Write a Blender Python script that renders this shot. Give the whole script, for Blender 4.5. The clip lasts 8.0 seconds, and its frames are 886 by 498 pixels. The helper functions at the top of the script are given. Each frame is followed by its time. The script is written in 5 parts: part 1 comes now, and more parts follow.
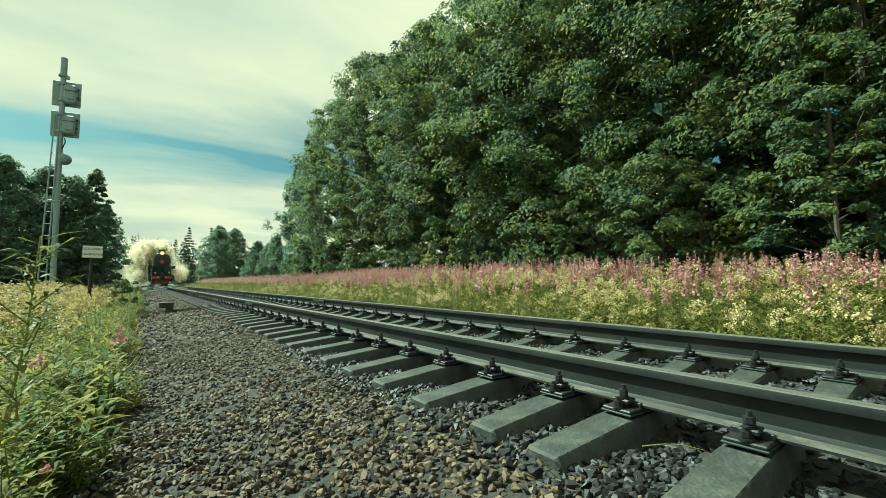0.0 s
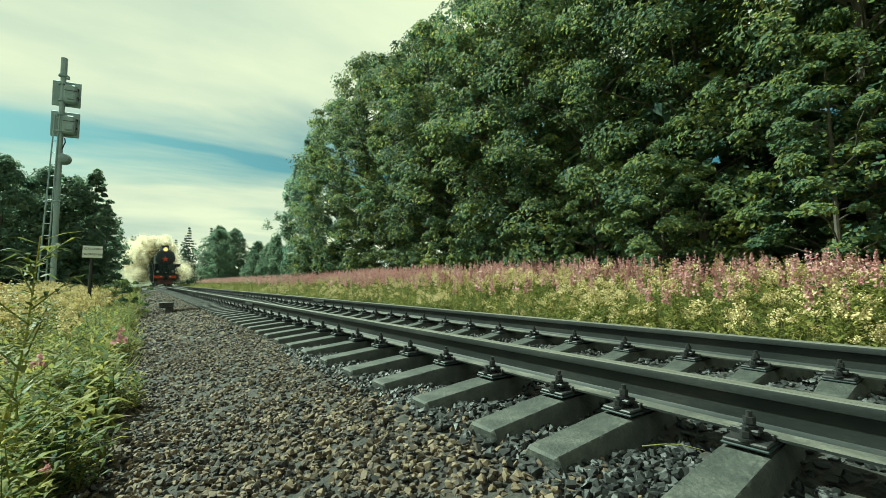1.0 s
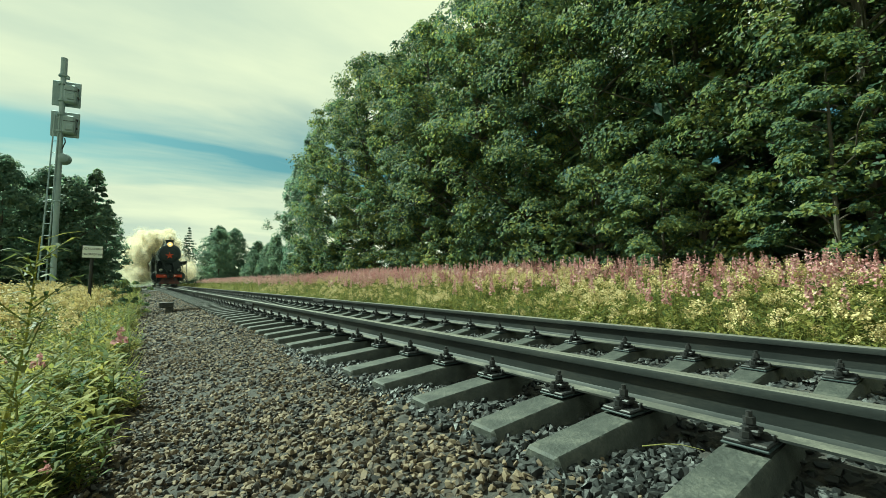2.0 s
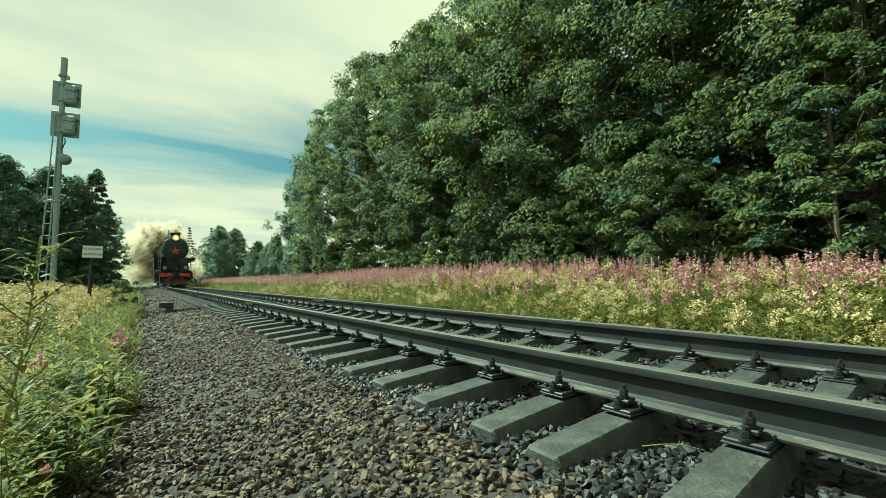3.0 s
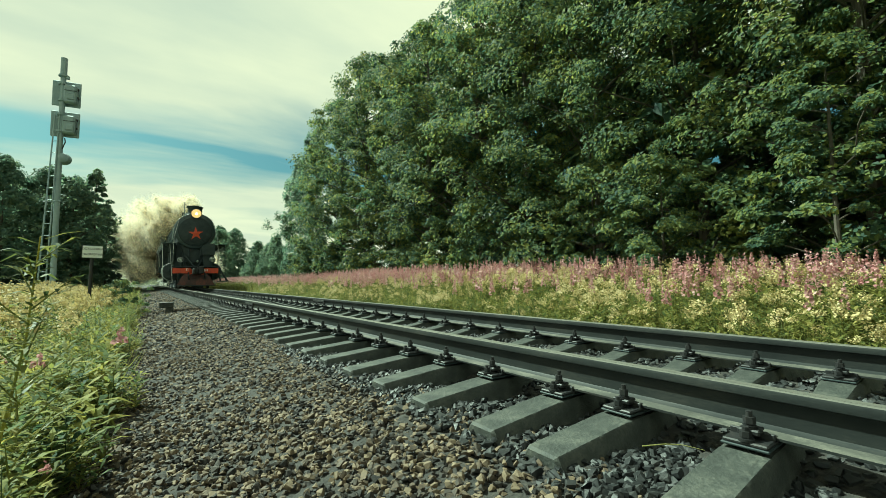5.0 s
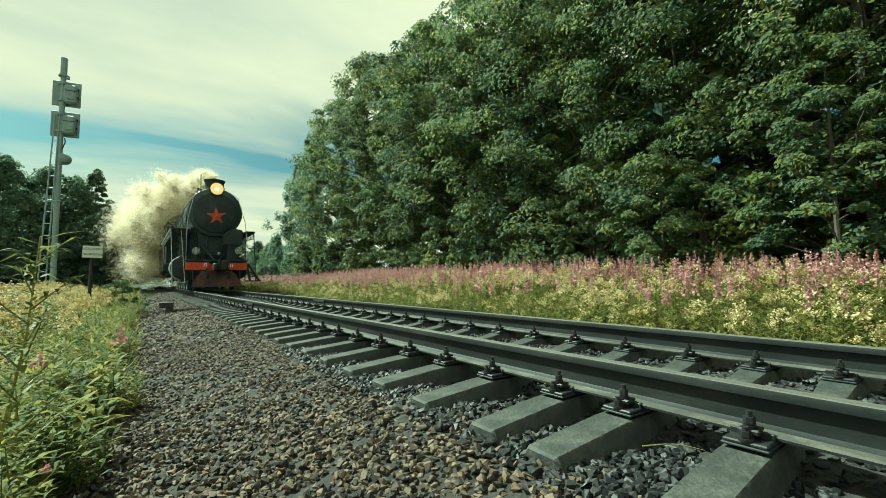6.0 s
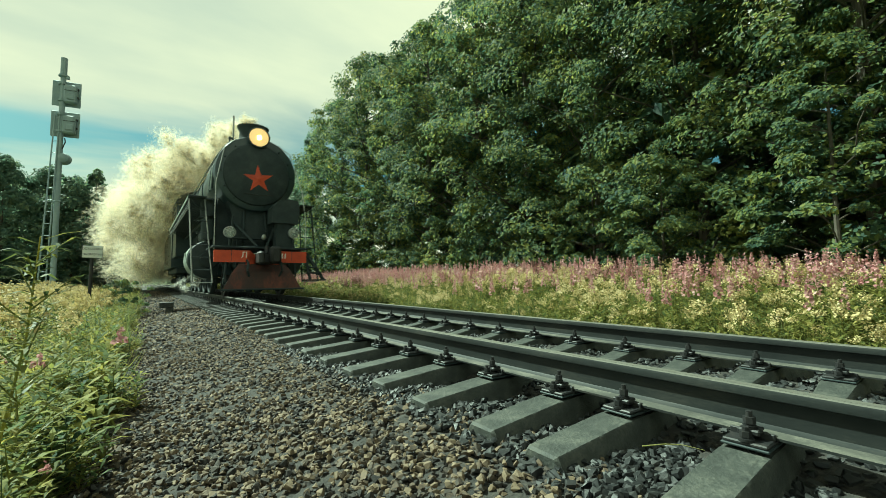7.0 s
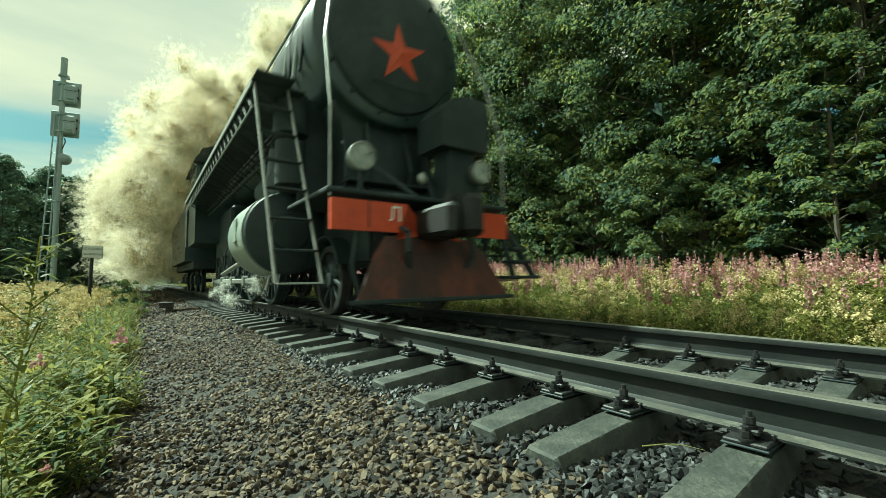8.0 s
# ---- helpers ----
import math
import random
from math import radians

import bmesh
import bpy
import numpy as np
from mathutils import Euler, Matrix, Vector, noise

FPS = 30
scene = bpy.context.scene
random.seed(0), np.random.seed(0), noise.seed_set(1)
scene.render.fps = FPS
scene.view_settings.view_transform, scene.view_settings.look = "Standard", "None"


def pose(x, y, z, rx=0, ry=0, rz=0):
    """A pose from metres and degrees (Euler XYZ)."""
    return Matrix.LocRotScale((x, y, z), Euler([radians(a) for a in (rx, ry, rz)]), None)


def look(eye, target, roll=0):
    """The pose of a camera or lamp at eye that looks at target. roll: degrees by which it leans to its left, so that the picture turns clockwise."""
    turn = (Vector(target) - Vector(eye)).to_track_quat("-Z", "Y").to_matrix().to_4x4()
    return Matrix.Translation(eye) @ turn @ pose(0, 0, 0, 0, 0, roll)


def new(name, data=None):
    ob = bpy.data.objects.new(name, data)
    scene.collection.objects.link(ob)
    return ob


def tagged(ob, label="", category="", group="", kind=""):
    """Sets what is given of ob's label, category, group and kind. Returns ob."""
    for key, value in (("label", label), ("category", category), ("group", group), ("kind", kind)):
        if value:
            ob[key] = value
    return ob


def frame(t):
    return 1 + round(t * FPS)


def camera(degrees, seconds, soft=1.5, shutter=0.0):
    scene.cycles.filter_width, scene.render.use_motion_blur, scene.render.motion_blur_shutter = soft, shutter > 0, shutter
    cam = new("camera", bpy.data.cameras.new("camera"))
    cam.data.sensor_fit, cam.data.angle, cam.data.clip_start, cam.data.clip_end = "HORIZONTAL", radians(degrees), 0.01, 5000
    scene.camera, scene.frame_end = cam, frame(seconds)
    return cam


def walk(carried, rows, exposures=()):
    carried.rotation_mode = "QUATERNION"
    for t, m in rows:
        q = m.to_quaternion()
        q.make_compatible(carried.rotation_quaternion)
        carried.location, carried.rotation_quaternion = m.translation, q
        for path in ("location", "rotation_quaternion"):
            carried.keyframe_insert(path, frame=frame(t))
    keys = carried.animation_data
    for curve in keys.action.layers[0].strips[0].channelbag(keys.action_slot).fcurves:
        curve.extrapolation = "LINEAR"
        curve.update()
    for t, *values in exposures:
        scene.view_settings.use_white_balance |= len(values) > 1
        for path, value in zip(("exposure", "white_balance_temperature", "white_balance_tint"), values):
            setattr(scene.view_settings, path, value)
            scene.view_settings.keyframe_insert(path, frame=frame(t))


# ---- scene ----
EYE = Vector((-2.058, 0.0, 0.451))
FWD = Vector((0.57836, 0.81273, 0.07041))
cam = camera(92.93, 8.0, soft=0.65, shutter=0.4)
STAND = look(EYE, EYE + FWD * 10, -0.70)
walk(cam, [(0.0, STAND), (8.0, STAND)], exposures=[(0.0, 0.97, 5750, -22), (8.0, 0.97, 5750, -22)])

# ---- world and sun ----
scene.cycles.transparent_max_bounces = 40  # the smoke is many thin veils deep
SUN_FROM = Vector((-0.46, 0.74, 1.0)).normalized()
world = bpy.data.worlds.new("sky")
scene.world = world
world.use_nodes = True


def build_sky():
    nt = world.node_tree
    nt.nodes.clear()
    N, L = nt.nodes.new, nt.links.new
    out, bg = N("ShaderNodeOutputWorld"), N("ShaderNodeBackground")
    sky = N("ShaderNodeTexSky")
    sky.sky_type, sky.sun_disc = "NISHITA", False
    sky.sun_elevation = math.asin(SUN_FROM.z)
    sky.sun_rotation = math.atan2(SUN_FROM.x, SUN_FROM.y)
    sky.air_density, sky.dust_density, sky.ozone_density = 1.0, 2.5, 1.0
    geo = N("ShaderNodeTexCoord")
    sep = N("ShaderNodeSeparateXYZ")
    L(geo.outputs["Generated"], sep.inputs[0])
    # cloud layer: the direction projected on a flat deck high above
    hz = N("ShaderNodeMath"); hz.operation = "ADD"; hz.inputs[1].default_value = 0.22
    ab = N("ShaderNodeMath"); ab.operation = "ABSOLUTE"
    L(sep.outputs["Z"], ab.inputs[0]); L(ab.outputs[0], hz.inputs[0])
    dx = N("ShaderNodeMath"); dx.operation = "DIVIDE"; L(sep.outputs["X"], dx.inputs[0]); L(hz.outputs[0], dx.inputs[1])
    dy = N("ShaderNodeMath"); dy.operation = "DIVIDE"; L(sep.outputs["Y"], dy.inputs[0]); L(hz.outputs[0], dy.inputs[1])
    com = N("ShaderNodeCombineXYZ"); L(dx.outputs[0], com.inputs[0]); L(dy.outputs[0], com.inputs[1])
    mp = N("ShaderNodeMapping"); mp.inputs["Scale"].default_value = (0.55, 1.15, 1); mp.inputs["Location"].default_value = (0.55, 0.38, 0)
    mp.inputs["Rotation"].default_value = (0, 0, 0.18)
    L(com.outputs[0], mp.inputs[0])
    n1 = N("ShaderNodeTexNoise"); n1.inputs["Scale"].default_value = 0.9; n1.inputs["Detail"].default_value = 7; n1.inputs["Roughness"].default_value = 0.5; n1.inputs["Distortion"].default_value = 0.4
    L(mp.outputs[0], n1.inputs["Vector"])
    ramp = N("ShaderNodeValToRGB")
    ramp.color_ramp.elements[0].position, ramp.color_ramp.elements[0].color = 0.34, (0, 0, 0, 1)
    ramp.color_ramp.elements[1].position, ramp.color_ramp.elements[1].color = 0.50, (1, 1, 1, 1)
    # the deck thins out in the middle heights and closes again higher up and at the skyline
    el = N("ShaderNodeValToRGB")
    for q in (0.13, 0.24, 0.36, 0.62):
        el.color_ramp.elements.new(q)
    # last stop opens the unseen zenith, added to make the fill light bluer
    for e, (q, v) in zip(list(el.color_ramp.elements), ((0.02, 0.62), (0.13, 0.50), (0.24, 0.36), (0.36, 0.56), (0.62, 0.68), (0.9, 0.46))):
        e.position, e.color = q, (v, v, v, 1)
    L(ab.outputs[0], el.inputs[0])
    bias = N("ShaderNodeMath"); bias.operation = "MULTIPLY_ADD"; bias.inputs[1].default_value = 1.0; bias.inputs[2].default_value = -0.5
    L(el.outputs[0], bias.inputs[0])
    sm = N("ShaderNodeMath"); sm.operation = "ADD"
    L(n1.outputs["Fac"], sm.inputs[0]); L(bias.outputs[0], sm.inputs[1])
    L(sm.outputs[0], ramp.inputs[0])
    n2 = N("ShaderNodeTexNoise"); n2.inputs["Scale"].default_value = 2.2; n2.inputs["Detail"].default_value = 6
    L(mp.outputs[0], n2.inputs["Vector"])
    cr = N("ShaderNodeValToRGB")
    cr.color_ramp.elements[0].position, cr.color_ramp.elements[0].color = 0.3, (8.5, 8.2, 6.8, 1)
    cr.color_ramp.elements[1].position, cr.color_ramp.elements[1].color = 0.65, (12.4, 10.9, 7.9, 1)
    L(n2.outputs["Fac"], cr.inputs[0])
    mix = N("ShaderNodeMix"); mix.data_type = "RGBA"
    L(ramp.outputs[0], mix.inputs["Factor"]); tn = N("ShaderNodeMix"); tn.data_type, tn.blend_type = "RGBA", "MULTIPLY"; tn.inputs["Factor"].default_value = 1.0
    tn.inputs[7].default_value = (0.66, 0.98, 0.86, 1)
    L(sky.outputs[0], tn.inputs[6]); L(tn.outputs[2], mix.inputs[6]); L(cr.outputs[0], mix.inputs[7])
    L(mix.outputs[2], bg.inputs[0])
    bg.inputs[1].default_value = 0.0425
    L(bg.outputs[0], out.inputs[0])


build_sky()
sun = new("sun", bpy.data.lights.new("sun", "SUN"))
sun.data.energy, sun.data.angle, sun.data.color = 5.0, radians(0.6), (1.0, 0.98, 0.84)
sun.matrix_world = look(SUN_FROM * 60, Vector((0, 0, 0)))


# ---- mesh tools ----
class M:
    """Vertices and faces of one mesh in the making."""

    def __init__(self):
        self.v, self.f = [], []

    def add(self, verts, faces, m=None):
        o = len(self.v)
        self.v += [tuple(m @ Vector(p)) for p in verts] if m is not None else [tuple(p) for p in verts]
        self.f += [tuple(o + i for i in q) for q in faces]
        return self

    def box(self, c, s, b=0.0, m=None):
        x, y, z = (k / 2 for k in s)
        b = min(b, 0.45 * min(s))
        sg = [(i, j, k) for i in (-1, 1) for j in (-1, 1) for k in (-1, 1)]
        if b <= 0:
            vs = [(c[0] + i * x, c[1] + j * y, c[2] + k * z) for i, j, k in sg]
            fs = [(0, 1, 3, 2), (4, 6, 7, 5), (0, 4, 5, 1), (2, 3, 7, 6), (0, 2, 6, 4), (1, 5, 7, 3)]
        else:
            vs = []
            for i, j, k in sg:
                vs += [(c[0] + i * x, c[1] + j * (y - b), c[2] + k * (z - b)), (c[0] + i * (x - b), c[1] + j * y, c[2] + k * (z - b)), (c[0] + i * (x - b), c[1] + j * (y - b), c[2] + k * z)]
            I = {s3: n * 3 for n, s3 in enumerate(sg)}
            fs = []
            for a in range(3):
                for s1 in (-1, 1):
                    q = [(-1, -1), (1, -1), (1, 1), (-1, 1)]
                    face = []
                    for u, w in q:
                        k3 = [0, 0, 0]; k3[a] = s1; k3[(a + 1) % 3] = u; k3[(a + 2) % 3] = w
                        face.append(I[tuple(k3)] + a)
                    fs.append(tuple(face if s1 > 0 else face[::-1]))
            for a in range(3):
                b1, b2 = (a + 1) % 3, (a + 2) % 3
                for u in (-1, 1):
                    for w in (-1, 1):
                        k1 = [0, 0, 0]; k1[a] = -1; k1[b1] = u; k1[b2] = w
                        k2 = list(k1); k2[a] = 1
                        p, q = I[tuple(k1)], I[tuple(k2)]
                        face = (p + b1, q + b1, q + b2, p + b2)
                        fs.append(face[::-1] if u * w > 0 else face)
            for s3 in sg:
                p = I[s3]
                fs.append((p, p + 1, p + 2) if s3[0] * s3[1] * s3[2] > 0 else (p, p + 2, p + 1))
        return self.add(vs, fs, m)

    def cyl(self, p, q, r, r2=None, n=12, caps=True, m=None):
        p, q = Vector(p), Vector(q)
        r2 = r if r2 is None else r2
        d = (q - p).normalized()
        a = d.orthogonal().normalized()
        b = d.cross(a)
        vs = []
        for c, k in ((p, r), (q, r2)):
            vs += [c + (a * math.cos(2 * math.pi * i / n) + b * math.sin(2 * math.pi * i / n)) * k for i in range(n)]
        fs = [(i, (i + 1) % n, n + (i + 1) % n, n + i) for i in range(n)]
        if caps:
            fs += [tuple(range(n - 1, -1, -1)), tuple(range(n, 2 * n))]
        return self.add(vs, fs, m)

    def tube(self, pts, r, n=8, r2=None):
        for i in range(len(pts) - 1):
            k0 = r if r2 is None else r + (r2 - r) * i / (len(pts) - 1)
            k1 = r if r2 is None else r + (r2 - r) * (i + 1) / (len(pts) - 1)
            self.cyl(pts[i], pts[i + 1], k0, k1, n)
        return self

    def lathe(self, prof, m, n=32):
        """prof: (radius, height) pairs, turned about the z axis of m."""
        vs, fs = [], []
        for r, h in prof:
            vs += [(r * math.cos(2 * math.pi * i / n), r * math.sin(2 * math.pi * i / n), h) for i in range(n)]
        for k in range(len(prof) - 1):
            fs += [(k * n + i, k * n + (i + 1) % n, (k + 1) * n + (i + 1) % n, (k + 1) * n + i) for i in range(n)]
        fs += [tuple(range(n - 1, -1, -1)), tuple((len(prof) - 1) * n + i for i in range(n))]
        return self.add(vs, fs, m)

    def prism(self, prof, y0, y1, m=None):
        """prof: (x, z) outline, counter-clockwise seen from -y, drawn out from y0 to y1."""
        n = len(prof)
        vs = [(x, y0, z) for x, z in prof] + [(x, y1, z) for x, z in prof]
        fs = [(i, (i + 1) % n, n + (i + 1) % n, n + i) for i in range(n)]
        fs = [q[::-1] for q in fs] + [tuple(range(n)), tuple(range(2 * n - 1, n - 1, -1))]
        return self.add(vs, fs, m)

    def ico(self, c, r, sub=2, m=None, wob=0.0, seed=0.0):
        bm = bmesh.new()
        bmesh.ops.create_icosphere(bm, subdivisions=sub, radius=1)
        vs = []
        for v in bm.verts:
            k = 1 + wob * noise.noise(v.co * 1.7 + Vector((seed, seed * 0.7, 3))) if wob else 1
            vs.append((c[0] + v.co.x * r[0] * k, c[1] + v.co.y * r[1] * k, c[2] + v.co.z * r[2] * k))
        fs = [tuple(v.index for v in f.verts) for f in bm.faces]
        bm.free()
        return self.add(vs, fs, m)

    def mesh(self, name, smooth=35):
        me = bpy.data.meshes.new(name)
        me.from_pydata(self.v, [], self.f)
        if smooth:
            me.polygons.foreach_set("use_smooth", np.ones(len(me.polygons), dtype=bool))
            me.set_sharp_from_angle(angle=radians(smooth))
        me.update()
        return me

    def arrays(self):
        """Vertices and triangles as arrays."""
        tri = [(q[0], q[i], q[i + 1]) for q in self.f for i in range(1, len(q) - 1)]
        return np.array(self.v, dtype=np.float32), np.array(tri, dtype=np.int32)


def fast_mesh(name, V, F, mat):
    me = bpy.data.meshes.new(name)
    me.vertices.add(len(V))
    me.vertices.foreach_set("co", np.ascontiguousarray(V, dtype=np.float32).ravel())
    me.loops.add(3 * len(F))
    me.loops.foreach_set("vertex_index", np.ascontiguousarray(F, dtype=np.int32).ravel())
    me.polygons.add(len(F))
    me.polygons.foreach_set("loop_start", np.arange(0, 3 * len(F), 3, dtype=np.int32))
    me.update(calc_edges=True)
    me.polygons.foreach_set("use_smooth", np.zeros(len(F), dtype=bool))
    me.materials.append(mat)
    return me


def scatter(variants, which, place, yaw, size, tilt=None):
    """Joins many small pieces. variants: list of (V, F); which: index per piece; place (n,3); yaw (n); size (n) or (n,3); tilt (n,3,3) optional turns."""
    Vs, Fs, o = [], [], 0
    size = np.asarray(size, dtype=np.float32)
    size = np.repeat(size[:, None], 3, 1) if size.ndim == 1 else size
    for k, (V, F) in enumerate(variants):
        idx = np.nonzero(which == k)[0]
        if not len(idx):
            continue
        P = V[None] * size[idx][:, None, :]
        if tilt is not None:
            P = np.einsum("nij,nkj->nki", tilt[idx], P)
        c, s = np.cos(yaw[idx])[:, None], np.sin(yaw[idx])[:, None]
        P = np.stack([P[..., 0] * c - P[..., 1] * s, P[..., 0] * s + P[..., 1] * c, P[..., 2]], -1) + place[idx][:, None, :]
        Vs.append(P.reshape(-1, 3))
        Fs.append((F[None] + (np.arange(len(idx)) * len(V))[:, None, None]).reshape(-1, 3) + o)
        o += len(idx) * len(V)
    return np.concatenate(Vs), np.concatenate(Fs)


def random_turns(rng, n, amount=1.0):
    """Random rotation matrices, (n,3,3); amount 1: any turn."""
    ax = rng.normal(size=(n, 3)); ax /= np.linalg.norm(ax, axis=1)[:, None]
    an = rng.uniform(-math.pi, math.pi, n) * amount
    K = np.zeros((n, 3, 3))
    K[:, 0, 1], K[:, 0, 2], K[:, 1, 0], K[:, 1, 2], K[:, 2, 0], K[:, 2, 1] = -ax[:, 2], ax[:, 1], ax[:, 2], -ax[:, 0], -ax[:, 1], ax[:, 0]
    s, c = np.sin(an)[:, None, None], np.cos(an)[:, None, None]
    return np.eye(3)[None] + s * K + (1 - c) * (K @ K)


def thing(name, m, label, category, group="", kind=""):
    ob = new(name)
    ob.matrix_world = m
    return tagged(ob, label, category, group, kind)


def part(name, mm, mat, parent=None, label="", m=None, smooth=35):
    """Links a mesh as one object under a thing or a part."""
    me = mm.mesh(name, smooth) if isinstance(mm, M) else mm
    if not me.materials:
        me.materials.append(mat)
    ob = new(name, me)
    ob.parent = parent
    if m is not None:
        ob.matrix_local = m
    if label:
        ob["label"] = label
    return ob


# ---- materials ----
def mat_new(name):
    mt = bpy.data.materials.new(name)
    mt.use_nodes = True
    nt = mt.node_tree
    return mt, nt, nt.nodes["Principled BSDF"]


def surface(name, colors, scale=8.0, rough=(0.6, 0.85), metal=0.0, bump=0.2, fine=60.0, per=None, spec=0.5, bump_dist=0.01, stretch=(1, 1, 1)):
    """A mottled surface: colours blended by noise at two scales, uneven gloss and relief. per: vary by 'object' or 'island'."""
    mt, nt, bs = mat_new(name)
    N, L = nt.nodes.new, nt.links.new
    tc = N("ShaderNodeTexCoord")
    mp = N("ShaderNodeMapping"); mp.inputs["Scale"].default_value = stretch
    L(tc.outputs["Object"], mp.inputs[0])
    n1 = N("ShaderNodeTexNoise"); n1.inputs["Scale"].default_value = scale; n1.inputs["Detail"].default_value = 6; n1.inputs["Roughness"].default_value = 0.6
    n2 = N("ShaderNodeTexNoise"); n2.inputs["Scale"].default_value = fine; n2.inputs["Detail"].default_value = 4
    L(mp.outputs[0], n1.inputs["Vector"]); L(mp.outputs[0], n2.inputs["Vector"])
    ad = N("ShaderNodeMath"); ad.operation = "MULTIPLY_ADD"; ad.inputs[1].default_value = 0.35
    L(n2.outputs["Fac"], ad.inputs[0])
    sb = N("ShaderNodeMath"); sb.operation = "MULTIPLY_ADD"; sb.inputs[1].default_value = 0.95; sb.inputs[2].default_value = -0.15
    L(n1.outputs["Fac"], sb.inputs[0]); L(sb.outputs[0], ad.inputs[2])
    fac = ad.outputs[0]
    if per:
        rnd = N("ShaderNodeObjectInfo").outputs["Random"] if per == "object" else N("ShaderNodeNewGeometry").outputs["Random Per Island"]
        a2 = N("ShaderNodeMath"); a2.operation = "MULTIPLY_ADD"; a2.inputs[1].default_value = 0.9; a2.inputs[2].default_value = -0.45
        L(rnd, a2.inputs[0])
        a3 = N("ShaderNodeMath"); a3.operation = "ADD"; L(fac, a3.inputs[0]); L(a2.outputs[0], a3.inputs[1])
        fac = a3.outputs[0]
    cr = N("ShaderNodeValToRGB")
    while len(cr.color_ramp.elements) < len(colors):
        cr.color_ramp.elements.new(0.5)
    for i, c in enumerate(colors):
        e = cr.color_ramp.elements[i]
        e.position = 0.18 + 0.64 * i / max(1, len(colors) - 1); e.color = (*c, 1)
    L(fac, cr.inputs[0]); L(cr.outputs[0], bs.inputs["Base Color"])
    rr = N("ShaderNodeMapRange"); rr.inputs["To Min"].default_value, rr.inputs["To Max"].default_value = rough
    L(n2.outputs["Fac"], rr.inputs["Value"]); L(rr.outputs[0], bs.inputs["Roughness"])
    bs.inputs["Metallic"].default_value = metal
    bs.inputs["Specular IOR Level"].default_value = spec
    if bump:
        bp = N("ShaderNodeBump"); bp.inputs["Strength"].default_value = bump; bp.inputs["Distance"].default_value = bump_dist
        L(fac if not per else ad.outputs[0], bp.inputs["Height"]); L(bp.outputs[0], bs.inputs["Normal"])
    return mt


def leafy(name, colors, rough=0.5, trans=0.35, spec=0.35, scale=0.6):
    """Leaves and petals: colour by piece and by patch, some light coming through."""
    mt, nt, bs = mat_new(name)
    N, L = nt.nodes.new, nt.links.new
    geo = N("ShaderNodeNewGeometry")
    tc = N("ShaderNodeTexCoord")
    n1 = N("ShaderNodeTexNoise"); n1.inputs["Scale"].default_value = scale; n1.inputs["Detail"].default_value = 3
    L(tc.outputs["Object"], n1.inputs["Vector"])
    mx = N("ShaderNodeMath"); mx.operation = "MULTIPLY_ADD"; mx.inputs[1].default_value = 0.6
    L(geo.outputs["Random Per Island"], mx.inputs[0])
    m2 = N("ShaderNodeMath"); m2.operation = "MULTIPLY_ADD"; m2.inputs[1].default_value = 1.0; m2.inputs[2].default_value = -0.3
    L(n1.outputs["Fac"], m2.inputs[0]); L(m2.outputs[0], mx.inputs[2])
    cr = N("ShaderNodeValToRGB")
    while len(cr.color_ramp.elements) < len(colors):
        cr.color_ramp.elements.new(0.5)
    for i, c in enumerate(colors):
        e = cr.color_ramp.elements[i]
        e.position = 0.05 + 0.9 * i / max(1, len(colors) - 1); e.color = (*c, 1)
    L(mx.outputs[0], cr.inputs[0]); L(cr.outputs[0], bs.inputs["Base Color"])
    bs.inputs["Roughness"].default_value = rough
    bs.inputs["Specular IOR Level"].default_value = spec
    tr = N("ShaderNodeBsdfTranslucent"); L(cr.outputs[0], tr.inputs["Color"])
    sh = N("ShaderNodeMixShader"); sh.inputs[0].default_value = trans
    L(bs.outputs[0], sh.inputs[1]); L(tr.outputs[0], sh.inputs[2])
    L(sh.outputs[0], nt.nodes["Material Output"].inputs[0])
    return mt


